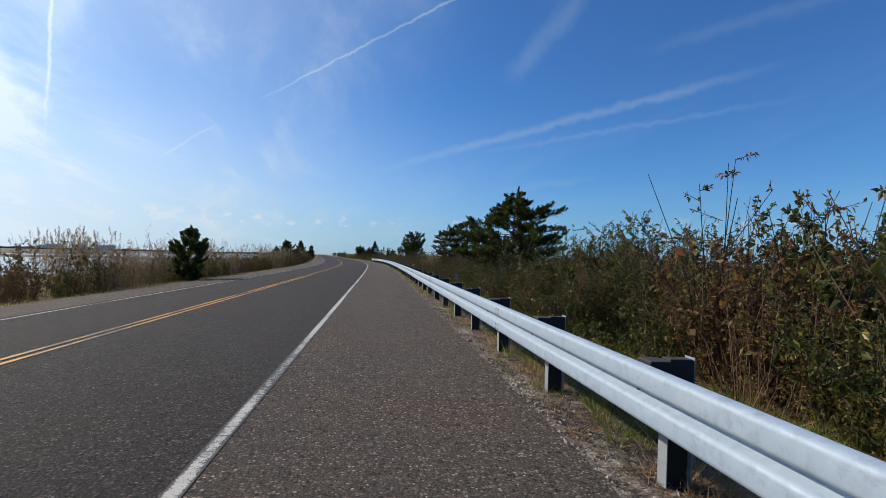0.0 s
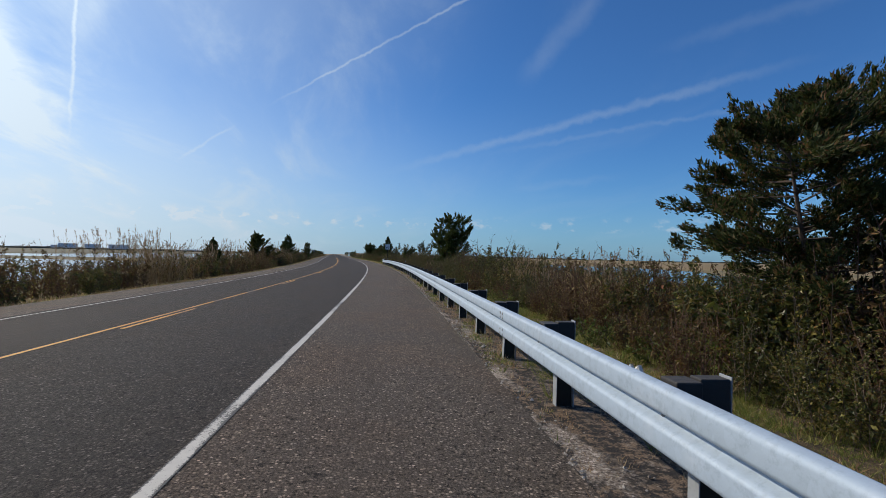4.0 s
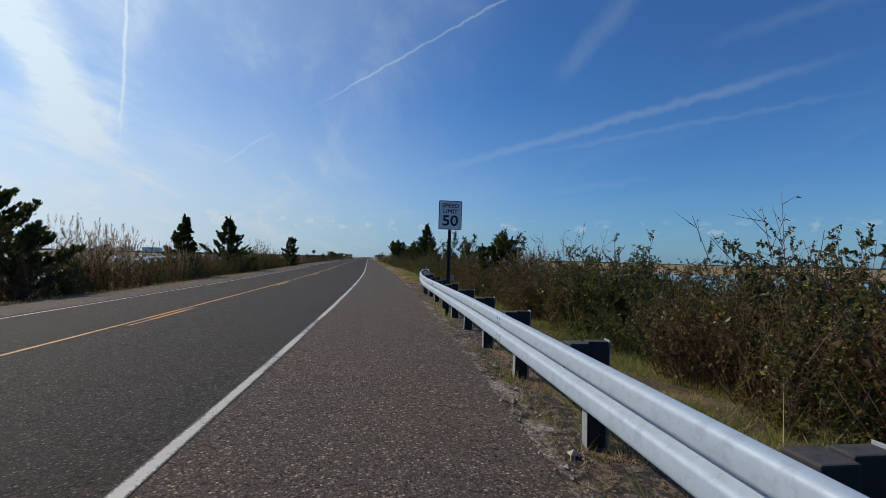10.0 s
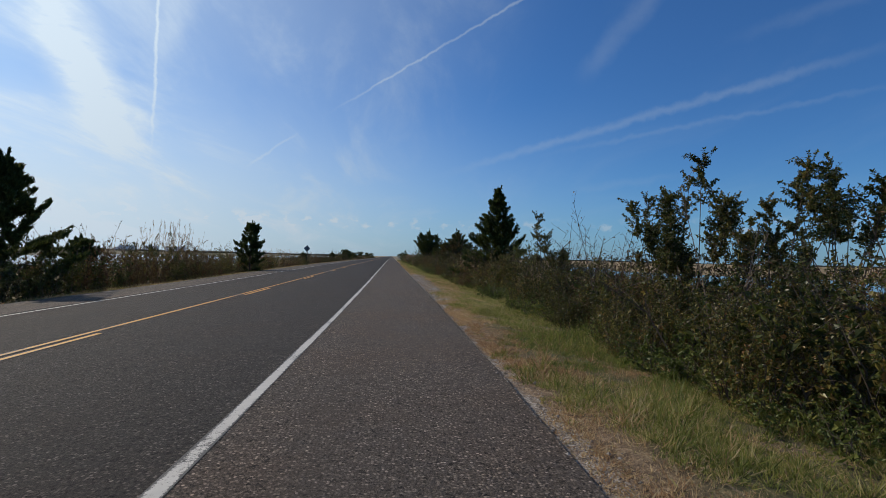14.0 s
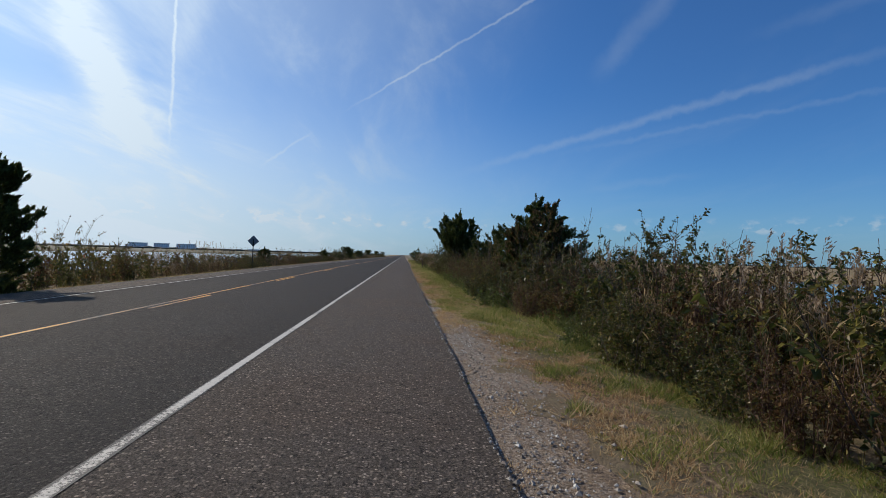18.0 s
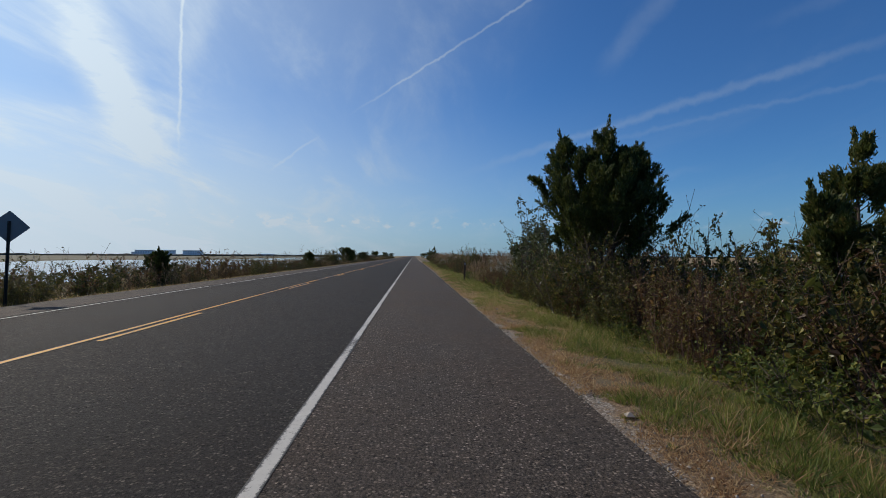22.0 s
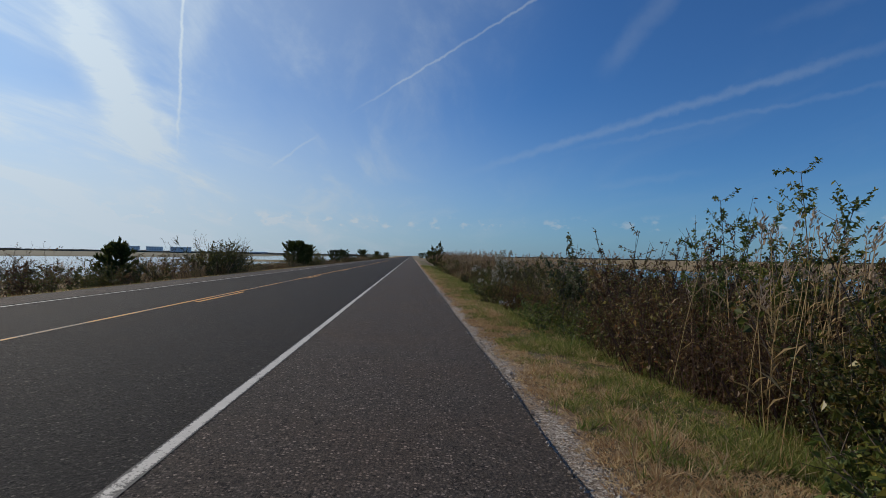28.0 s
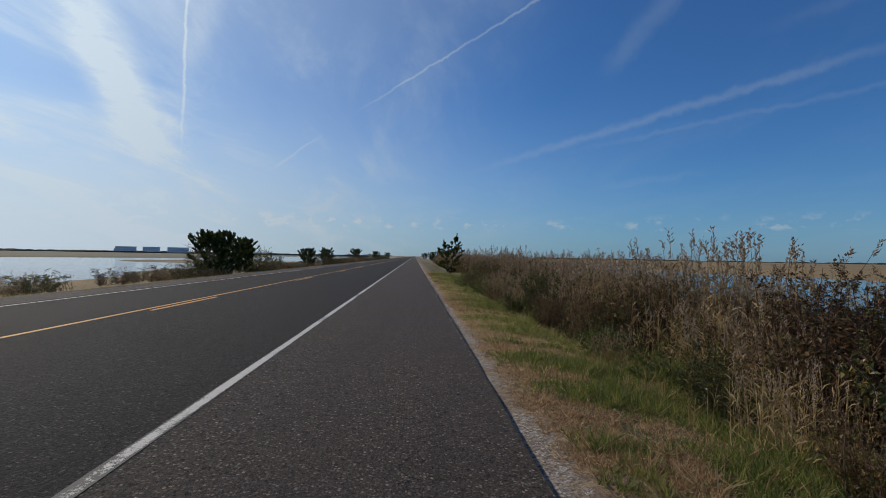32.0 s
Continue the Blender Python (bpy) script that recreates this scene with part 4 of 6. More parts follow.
bm = rounded_plate(bmesh.new(), SW, SH, 0.03, -0.034, -0.031, 0, SC)
plate = part("plate", bm, SIGN_WHITE, speed_sign, "white plate with a black border")
bm = bmesh.new()
t_ = 0.0105
for sx in (-1, 1):
    box(bm, (t_, 0.0016, SH - 0.05), (sx * (SW / 2 - 0.013), -0.0348, SC), 0)
for sz in (-1, 1):
    box(bm, (SW - 0.05, 0.0016, t_), (0, -0.0348, SC + sz * (SH / 2 - 0.013)), 0)
for sx in (-1, 1):
    for sz in (-1, 1):
        for k in range(4):
            a0, a1 = radians(22.5 * k), radians(22.5 * (k + 1))
            c = (sx * (SW / 2 - 0.03), SC + sz * (SH / 2 - 0.03))
            p0 = (c[0] + sx * 0.017 * math.cos(a0), -0.0348, c[1] + sz * 0.017 * math.sin(a0))
            p1 = (c[0] + sx * 0.017 * math.cos(a1), -0.0348, c[1] + sz * 0.017 * math.sin(a1))
            rod(bm, p0, p1, 0.0046, sides=5)
part("border", bm, SIGN_BLACK, speed_sign)
lettering("SPEED", 0.124, SIGN_BLACK, speed_sign, "lettering", (0, -0.0355, SC + 0.209))
lettering("LIMIT", 0.124, SIGN_BLACK, speed_sign, "lettering", (0, -0.0355, SC + 0.08))
lettering("50", 0.325, SIGN_BLACK, speed_sign, "numerals", (0, -0.0355, SC - 0.134))
for z in (0.285, -0.285):
    part("bolt", rod(bmesh.new(), (0, -0.040, SC + z), (0, -0.03, SC + z), 0.009), BOLT, speed_sign)

warn = new("warning_sign")
tagged(warn, "diamond warning sign with a dark grey back on a post", "road sign")
warn.matrix_basis = Matrix.Translation((-9.55, 174.4, -0.35)) @ pose(0, 0, 0, 0, 1.5, 30)
part("post", u_post(bmesh.new(), 2.35), POST_DARK, warn, "thin dark steel post")
bm = bmesh.new()
rounded_plate(bm, 0.59, 0.59, 0.035, 0.004, 0.008)
bmesh.ops.rotate(bm, cent=(0, 0, 0), matrix=Matrix.Rotation(radians(45), 3, "Y"), verts=bm.verts)
bmesh.ops.translate(bm, vec=(0, 0, 2.20), verts=bm.verts)
part("plate", bm, SIGN_BACK, warn, "unpainted aluminium back of the plate")

marker = new("marker_post")
tagged(marker, "thin brown marker post with a pale reflector on the verge", "marker post")
marker.matrix_basis = Matrix.Translation(at(3.53, 187.2, -0.28)) @ pose(0, 0, 0, 1, 1.5, 4)
part("post", box(bmesh.new(), (0.085, 0.02, 1.20), (0, 0, 0.50), 0.006), DELINEATOR, marker)
part("reflector", box(bmesh.new(), (0.07, 0.006, 0.10), (0, -0.013, 1.02), 0.002), REFLECT_WHITE, marker, "pale reflector strip")

small_post = new("marker_post")
tagged(small_post, "short dark wooden marker post beyond the far shoulder", "marker post")
small_post.matrix_basis = Matrix.Translation((-14.6, 50.0, -0.55))
part("post", box(bmesh.new(), (0.10, 0.10, 1.25), (0, 0, 0.5), 0.01), WOOD, small_post)

# block behind the end plate, and the long slots in the last panel
bm = bmesh.new()
box(bm, (0.20, 0.17, 0.34), (0, 0, 0), 0.01)
eb = part("offset_block", bm, BLOCK_WORN_POST_SHADE, guard_rail)
eb.matrix_basis = Matrix.Translation(at(end_x + 0.19, end_y + 0.04, 0.43)) @ pose(0, 0, 0, 0, 0, -heading(end_y))
for dy in (-0.62, -2.5, -4.4, -6.3, -8.2):
    for h, ln, sh in ((0.036, 0.46, 0.0), (0.125, 0.46, 0.12), (0.292, 0.46, -0.02)):
        yy = end_y + dy + sh
        bm = bmesh.new()
        box(bm, (0.004, ln, 0.011), (0, 0, 0), 0.001)
        sl = part("slot", bm, CRACK, guard_rail)
        depth = float(np.interp(h, [q[1] for q in PROFILE], [q[0] for q in PROFILE]))
        sl.matrix_basis = Matrix.Translation(at(float(rail_d(yy)) + depth - 0.003, yy, float(beam_top(yy)) - h)) @ pose(0, 0, 0, 0, 0, -heading(yy) - math.degrees(math.atan(float(rail_d(yy + 0.1) - rail_d(yy - 0.1)) / 0.2)))
    for k in range(5):
        bolt(guard_rail, end_y + dy - 0.55 - 0.075 * k, 0.235, steel_bolt)
for dy, h in ((-0.20, 0.03), (-0.20, 0.28), (0.02, 0.06), (0.02, 0.25)):
    bolt(end_plate, end_y + dy, 0.055 if h < 0.1 else 0.257, steel_bolt)

# ---------------------------------------------------------------- plants


def unit(v):
    return v / np.maximum(np.linalg.norm(v, axis=-1, keepdims=True), 1e-9)


def leaf_quads(c, axis, length, width, r, droop=0.0):
    """One folded quad a leaf: base, side, tip, side."""
    n = len(c)
    axis = unit(axis)
    side = unit(np.cross(axis, r.normal(size=(n, 3))))
    up = np.cross(side, axis)
    L, W = np.broadcast_to(length, n)[:, None], np.broadcast_to(width, n)[:, None]
    mid = c + axis * L * 0.45
    tip = c + axis * L + np.array([0, 0, -1.0]) * droop * L
    v = np.stack([c, mid + side * W / 2 + up * W * 0.18, tip, mid - side * W / 2 + up * W * 0.18], 1)
    return v.reshape(-1, 3), np.arange(4 * n).reshape(n, 4)


def stick_quads(a, b, ra, rb, sides=3):
    n = len(a)
    d = unit(b - a)
    ref = np.where(np.abs(d[:, 2:3]) > 0.9, np.array([[1.0, 0, 0]]), np.array([[0, 0, 1.0]]))
    u = unit(np.cross(d, ref))
    v = np.cross(d, u)
    ring = []
    for p, rad in ((a, ra), (b, rb)):
        rad = np.broadcast_to(rad, n)[:, None]
        for k in range(sides):
            t = 2 * math.pi * k / sides
            ring.append(p + (u * math.cos(t) + v * math.sin(t)) * rad)
    vv = np.stack(ring, 1)
    base = np.arange(n)[:, None] * (2 * sides)
    q = np.concatenate([base + np.array([[k, (k + 1) % sides, sides + (k + 1) % sides, sides + k]]) for k in range(sides)])
    return vv.reshape(-1, 3), q


class Bunch:
    """Collects quads for one mesh."""

    def __init__(self):
        self.v, self.f, self.m, self.n = [], [], [], 0

    def add(self, vq, slot=0):
        v, q = vq
        self.v.append(v)
        self.f.append(q + self.n)
        self.m.append(np.full(len(q), slot))
        self.n += len(v)

    def mesh(self, name, mats):
        return mesh_of(name, np.concatenate(self.v), np.concatenate(self.f), mats, False, np.concatenate(self.m))


def polyline(starts, dirs, lengths, steps, r, wander, lift=0.0):
    """Bent stems: an array of steps + 1 points each."""
    pts, d = [starts], unit(dirs)
    for k in range(steps):
        d = unit(d + r.normal(size=d.shape) * wander + np.array([0, 0, lift]))
        pts.append(pts[-1] + d * (np.asarray(lengths) / steps)[:, None])
    return np.stack(pts, 1)


def along(lines, pick, u):
    """Points and directions at the fraction u of the picked polylines."""
    k = lines.shape[1] - 1
    s = np.clip((u * k).astype(int), 0, k - 1)
    a, b = lines[pick, s], lines[pick, s + 1]
    return a + (b - a) * (u * k - s)[:, None], unit(b - a)


def shrub(seed, h, spread, stems, subs, leaves, leaf, narrow, leaf_mat, stem_mat, sub_len=0.3, wander=0.18, lean=0.35, low=0.15,
          tips=None, tip_count=0, name="shrub", core=0):
    """A many-stemmed bush: stems from a common foot, side twigs, leaves along the twigs."""
    r = np.random.default_rng(seed)
    az = r.uniform(0, 6.283, stems)
    rad = spread * 0.30 * np.sqrt(r.uniform(0, 1, stems))
    foot = np.stack([np.cos(az) * rad, np.sin(az) * rad, np.full(stems, -0.12)], -1)
    out = lean * r.uniform(0.1, 1.2, stems)
    d = np.stack([np.cos(az) * out, np.sin(az) * out, np.ones(stems)], -1)
    ln = h * r.uniform(0.6, 1.08, stems)
    main = polyline(foot, d, ln, 4, r, wander, 0.05)
    b = Bunch()
    for k in (0, 2):
        b.add(stick_quads(main[:, k], main[:, k + 2], 0.008 * h / 1.6 * (1 - k * 0.2), 0.008 * h / 1.6 * (0.6 - k * 0.2) + 0.001))
    ns = stems * subs
    pick, u = r.integers(0, stems, ns), r.uniform(low, 1.0, ns)
    p, dd = along(main, pick, u)
    dirs = dd * 0.7 + unit(r.normal(size=(ns, 3)) * np.array([1, 1, 0.45])) * 0.9
    sub = polyline(p, dirs, sub_len * h * r.uniform(0.4, 1.1, ns) * (1.15 - 0.6 * u), 2, r, wander * 1.3, 0.08)
    b.add(stick_quads(sub[:, 0], sub[:, 2], 0.0042, 0.0014))
    ob = new(name, b.mesh(name, [stem_mat]))
    f = Bunch()
    pick, u = r.integers(0, ns, leaves), r.uniform(0.1, 1.02, leaves)
    p, dd = along(sub, pick, np.minimum(u, 0.999))
    ax = dd * 0.6 + unit(r.normal(size=(leaves, 3))) + np.array([0, 0, -0.1])
    f.add(leaf_quads(p, ax, leaf * r.uniform(0.55, 1.3, leaves), leaf * narrow * r.uniform(0.7, 1.2, leaves), r, 0.1))
    if core:
        pick, u = r.integers(0, ns, core), r.uniform(0.0, 0.6, core)
        p, dd = along(sub, pick, u)
        p = p + r.normal(size=p.shape) * 0.03 - np.array([0, 0, 0.06])
        p, dd = p[p[:, 2] < 0.66 * h], dd[p[:, 2] < 0.66 * h]
        core = len(p)
        f.add(leaf_quads(p, dd * 0.3 + unit(r.normal(size=(core, 3))), leaf * 2.0 * r.uniform(0.7, 1.3, core), leaf * 1.3 * r.uniform(0.7, 1.2, core), r, 0.1))
    mats = [leaf_mat]
    if tips is not None:
        order = np.argsort(-sub[:, -1, 2])[: max(8, ns // 2)]
        pk = r.choice(order, tip_count)
        p = sub[pk, -1] + r.normal(size=(tip_count, 3)) * 0.035
        f.add(leaf_quads(p, unit(r.normal(size=(tip_count, 3))) + np.array([0, 0, 0.5]), 0.045 * r.uniform(0.6, 1.3, tip_count), 0.030, r), 1)
        mats.append(tips)
    fo = new("foliage", f.mesh("foliage", mats))
    fo.parent = ob
    return ob


def reeds(seed, stems, h, spread, plumes=0.6, name="reed_clump"):
    r = np.random.default_rng(seed)
    foot = np.concatenate([r.normal(size=(stems, 2)) * spread * 0.42, np.full((stems, 1), -0.1)], 1)
    d = np.concatenate([r.normal(size=(stems, 2)) * 0.10 + np.array([0.08, -0.03]), np.ones((stems, 1))], 1)
    ln = h * r.uniform(0.62, 1.08, stems)
    main = polyline(foot, d, ln, 3, r, 0.05)
    b = Bunch()
    b.add(stick_quads(main[:, 0], main[:, 2], 0.0042, 0.0038))
    b.add(stick_quads(main[:, 2], main[:, 3], 0.0038, 0.003))
    ob = new(name, b.mesh(name, [STRAW]))
    f = Bunch()
    nl = stems * 6
    pick, u = r.integers(0, stems, nl), r.uniform(0.15, 0.92, nl)
    p, dd = along(main, pick, u)
    side = unit(np.concatenate([r.normal(size=(nl, 2)), np.zeros((nl, 1))], 1))
    L = r.uniform(0.18, 0.42, nl)
    ax = dd * 0.9 + side * 0.8
    v1, q1 = leaf_quads(p, ax, L, 0.020, r, 0.25)
    f.add((v1, q1))
    has = np.flatnonzero(r.uniform(size=stems) < plumes)
    np_ = len(has) * 22
    pk = np.repeat(has, 22)
    tip, td = main[pk, -1], unit(main[pk, -1] - main[pk, -2])
    s = r.uniform(-0.05, 0.20, np_)
    p = tip + td * s[:, None] + r.normal(size=(np_, 3)) * 0.012
    ax = td + unit(r.normal(size=(np_, 3))) * 0.55 + np.array([0.25, -0.1, 0])
    f.add(leaf_quads(p, ax, r.uniform(0.05, 0.10, np_), 0.018, r, 0.15), 1)
    fo = new("foliage", f.mesh("foliage", [STRAW, PLUME]))
    fo.parent = ob
    return ob


def cedar(seed, H, R, place, mat=CEDAR, form="cone", clear=0.12, leaders=1, limbs=46, density=1.0, label="dark green cedar tree on the verge", tuft=0.15, skew=(0.0, 0.0), up=0.5, group="cedars", tops=()):
    """A red cedar: trunk or several leaders, limbs, pointed side sprays and scale-leaf tufts.
    tops: where the leaders end, as (x, y, height) from the foot; else they are spread by chance."""
    r = np.random.default_rng(seed)
    b = Bunch()
    lines = []
    for k in range(len(tops) or leaders):
        if tops:
            dx, dy, hh = tops[k]
            w_ = np.linspace(0, 1, 8)
            line = np.stack([dx * w_**1.4, dy * w_**1.4, -0.25 + (hh + 0.25) * w_], -1) + r.normal(size=(8, 3)) * 0.02 * w_[:, None]
        else:
            a = 2.4 * k + r.uniform(0, 1)
            out = 0.0 if leaders == 1 else R * (0.25 + 0.40 * (k > 0))
            hh = H * (1.0 if k == 0 else r.uniform(0.74, 0.95))
            d = np.array([[math.cos(a) * out / hh + skew[0] * 0.3, math.sin(a) * out / hh + skew[1] * 0.3, 1.0]])
            line = polyline(np.array([[0.0, 0.0, -0.25]]), d, np.array([hh + 0.25]), 7, r, 0.025 if form != "twisted" else 0.16, 0.02)[0]
        lines.append((line, hh))
    many = len(lines)
    sprays, heft = [], []
    for line, hh in lines:
        n = len(line) - 1
        rad = 0.022 * H * (1 - np.arange(n + 1) / (n + 0.6)) * (0.8 if many > 1 else 1.0)
        b.add(stick_quads(line[:-1], line[1:], rad[:-1], rad[1:], 7))
        m = max(16, int(1.35 * limbs) // many)
        u = np.sort(clear + (0.985 - clear) * r.uniform(0, 1, m) ** 0.9)
        p, dd = along(line[None], np.zeros(m, int), u)
        az = np.arange(m) * 2.399 + r.normal(0, 0.5, m)
        v = (u - clear) / (1 - clear)
        if form == "cone":
            prof = (1 - v) ** 0.8 * np.clip(v / 0.10 + 0.8, 0, 1)
        elif form == "wide":
            prof = np.sqrt(np.clip(1.02 - v**2.2, 0, 1)) * np.clip(v / 0.2 + 0.6, 0, 1) * (1 - 0.55 * (v > 0.83))
        elif form == "broad":
            prof = np.interp(v, [0, 0.25, 0.6, 0.72, 0.80, 1.0], [0.95, 1.0, 0.85, 0.62, 0.26, 0.14])
        elif form == "shelf":
            prof = np.interp(v, [0, 0.3, 0.55, 0.72, 0.84, 1.0], [0.80, 0.86, 0.95, 1.0, 0.62, 0.34])
        elif form == "spires":
            prof = np.interp(v, [0, 0.15, 0.45, 0.75, 1.0], [0.85, 1.0, 0.74, 0.36, 0.05])
        elif form == "oval":
            prof = np.sin(np.clip(0.16 + v * 0.84, 0, 1) * math.pi) ** 0.6
        else:
            prof = np.clip(1.0 - 0.8 * v, 0.15, 1) * r.uniform(0.35, 1.1, m)
        Rl = R * (1.0 if many == 1 else 0.72)
        L = np.maximum(Rl * prof * r.uniform(0.58, 1.10, m), (0.05 if form == "spires" else 0.10) * R)
        rise = up * (0.35 + 0.9 * v)
        dirs = np.stack([np.cos(az), np.sin(az), rise], -1) + np.array([skew[0], skew[1], 0])
        limb = polyline(p, dirs, L, 4, r, 0.12, {"wide": 0.03, "broad": 0.03, "shelf": 0.0, "spires": 0.16}.get(form, 0.10))
        for k in (0, 2):
            b.add(stick_quads(limb[:, k], limb[:, k + 2], 0.012 * (L / 1.5 + 0.3) * (1 - 0.22 * k), 0.012 * (L / 1.5 + 0.3) * (0.6 - 0.22 * k) + 0.001, 4 if density > 0.7 else 3))
        per = np.maximum(4, (L * 13 * min(1.0, density)).astype(int))
        pick = np.repeat(np.arange(m), per)
        uu = r.uniform(0.22, 1.0, len(pick)) ** 0.8
        p, dd = along(limb, pick, np.minimum(uu, 0.999))
        side = unit(np.cross(dd, np.array([0, 0, 1.0])) * r.choice([-1, 1], len(pick))[:, None] + r.normal(size=dd.shape) * 0.35)
        sl = (0.17 + 0.22 * L[pick] * (1.1 - uu)) * r.uniform(0.6, 1.35, len(pick)) * (H / 4.5) ** 0.3 * (0.4 + 0.6 * np.minimum(1, prof))[pick]
        subs = polyline(p, dd * 0.85 + side * 0.75 + np.array([0, 0, 0.28]), sl, 2, r, 0.12, 0.16)
        if density > 0.7:
            b.add(stick_quads(subs[:, 0], subs[:, 1], 0.004, 0.003))
        tipline = polyline(line[-2:-1], line[-1:] - line[-2:-1], np.array([0.34 + np.linalg.norm(line[-1] - line[-2])]), 2, r, 0.08)
        sprays += [subs, limb[:, 2:], tipline]
        heft += [np.ones(len(subs)), np.full(m, 2.0), np.full(1, 5.0)]
    subs, heft = np.concatenate(sprays), np.concatenate(heft)
    count = (heft * (78 if density > 0.6 else 56) * density).astype(int)
    tuft = tuft * (0.60 if tuft < 0.16 else 0.62)
    pick = np.repeat(np.arange(len(subs)), count)
    u = r.uniform(0.0, 1.0, len(pick)) ** 0.85
    p, dd = along(subs, pick, np.minimum(u, 0.999))
    p = p + r.normal(size=p.shape) * (0.062 * (1.0 - 0.78 * u) * (H / 4.5) ** 0.4)[:, None]
    ax = dd * 1.1 + unit(r.normal(size=p.shape)) * 0.55 + np.array([0, 0, 0.18])
    size = tuft * r.uniform(0.5, 1.25, len(p))[:, None]
    across = unit(np.cross(unit(ax), r.normal(size=p.shape))) * size * 0.23
    tips3 = np.stack([p - across, p + across, p + unit(ax) * size], 1)
    tree = new("cedar_tree")
    tree.matrix_basis = Matrix.Translation(place)
    tagged(tree, label, "tree", group)
    tk = new("trunk", b.mesh("trunk", [BARK]))
    tk.parent = tree
    cr = new("crown", mesh_of("crown", tips3, np.arange(3 * len(p)).reshape(-1, 3), mat))
    cr.parent = tree
    return tree


def ground_at(x, y):
    d = x - float(line_x(y))
    return float(ground_height(d, y))


def stand(x, y):
    return (x, y, ground_at(x, y))


# --- cedars beside the near shoulder (x, y)
cedar(11, 5.0, 2.8, stand(1.15, 30.0), CEDAR, "broad", 0.22, 1, 108, 0.75, "broad spire-topped green cedar with open lower limbs", 0.125, (-0.08, 0.0), 0.14)
cedar(12, 4.4, 2.6, stand(2.5, 44.3), CEDAR_RUST, "shelf", 0.24, 2, 112, 0.66, "ragged cedar overgrown with rust-brown vine", 0.12, (-0.06, -0.05), 0.22, tops=((0.8, 0.2, 4.4), (-0.8, -0.1, 3.75)))
cedar(13, 5.2, 2.9, stand(5.6, 78.8), CEDAR, "oval", 0.16, 5, 140, 0.62, "dark upright cedar with several ragged tops", 0.12, (0, 0), 0.8, tops=((-0.8, 0.1, 4.7), (-0.2, -0.2, 5.0), (0.8, 0.2, 5.1), (1.35, -0.2, 4.1), (-1.25, -0.3, 3.6)))
cedar(15, 5.38, 2.5, stand(6.6, 138.7), CEDAR, "cone", 0.03, 1, 112, 0.85, "tall cone-shaped dark green cedar beside the gravel", 0.125, (-0.05, 0), 0.55)
cedar(16, 3.55, 1.45, stand(6.4, 154.6), CEDAR_RUST, "oval", 0.10, 3, 60, 1.0, "dark cedar laced with rust-red creeper", 0.12, (-0.1, 0), 0.6)
cedar(17, 4.15, 2.2, stand(7.2, 157.1), CEDAR, "broad", 0.05, 1, 90, 0.9, "big dense dark cedar behind the thicket", 0.105, (0.0, 0), 0.3)
cedar(18, 3.6, 1.15, stand(7.45, 168.3), CEDAR, "oval", 0.12, 2, 56, 0.9, "upright dark cedar with a little rust-red creeper", 0.12, (0.05, 0), 0.8)
cedar(19, 3.25, 1.25, stand(6.5, 165.2), CEDAR, "oval", 0.10, 2, 62, 0.72, "leaning dark cedar above the thicket", 0.12, (0.1, 0), 0.7)
cedar(20, 4.9, 2.75, stand(5.5, 173.4), CEDAR, "spires", 0.33, 4, 160, 0.75, "tall dark cedar with several pointed tops", 0.115, (0, 0), 0.95, tops=((-0.95, 0.1, 4.5), (0.1, 0.0, 4.8), (1.1, 0.1, 4.3), (0.5, -0.7, 4.0)))
cedar(26, 3.1, 1.25, stand(7.4, 180.6), CEDAR, "oval", 0.08, 3, 90, 0.8, "bushy dark cedar behind a leafy sapling", 0.12, (0, 0), 0.7)
cedar(27, 2.9, 1.4, stand(6.7, 108.8), CEDAR, "oval", 0.08, 3, 60, 0.9, "round dark cedar among brown weeds", 0.12, (0, 0), 0.7)
cedar(21, 3.15, 1.62, stand(7.12, 185.9), CEDAR, "oval", 0.10, 2, 84, 0.70, "small cedar behind pale-flowered shrubs", 0.12, (0, 0), 0.7)
cedar(22, 3.3, 1.55, stand(4.9, 266.0), CEDAR, "wide", 0.10, 2, 40, 0.6, "round dark cedar far ahead beside the road", 0.18)
# --- cedars beyond the far shoulder
for k, (x, y, h, rr, form) in enumerate((
    (-15.4, 39.0, 2.9, 1.25, "oval"), (-14.2, 82.5, 2.8, 1.9, "cone"), (-13.6, 105.7, 4.5, 3.3, "cone"), (-11.9, 118.4, 4.05, 1.8, "cone"),
    (-12.5, 131.2, 4.95, 3.0, "cone"), (-10.2, 152.6, 3.75, 1.3, "oval"),
    (-12.3, 256.5, 2.7, 1.9, "oval"), (-12.6, 259.5, 3.0, 2.0, "oval"), (-12.4, 262.5, 2.6, 1.7, "oval"),
    (-14.5, 357.0, 3.2, 2.4, "oval"), (-14.0, 310.0, 2.5, 1.9, "oval"), (-12.6, 288.0, 2.2, 1.6, "oval"), (-12.2, 187.0, 1.7, 0.9, "oval"),
    (7.5, 330.0, 2.7, 1.8, "oval"), (9.0, 420.0, 3.2, 2.4, "oval"), (-15.0, 430.0, 3.2, 2.6, "oval"), (8.0, 520.0, 3.4, 2.8, "oval"), (-16.0, 540.0, 3.4, 2.8, "oval"),
    (-12.2, 222.0, 1.9, 0.9, "oval"), (-13.4, 137.0, 2.2, 1.0, "oval"))):
    cedar(60 + k, h, rr, stand(x, y), CEDAR, form, 0.03, 1, 60 if y < 170 else 44, 0.65 if y < 170 else 0.5, "dark bushy cedar beyond the far shoulder" if x < 0 else "distant dark cedar beside the road", 0.20 if y < 200 else 0.25, (0.02, 0), 0.6,
          "far cedars")

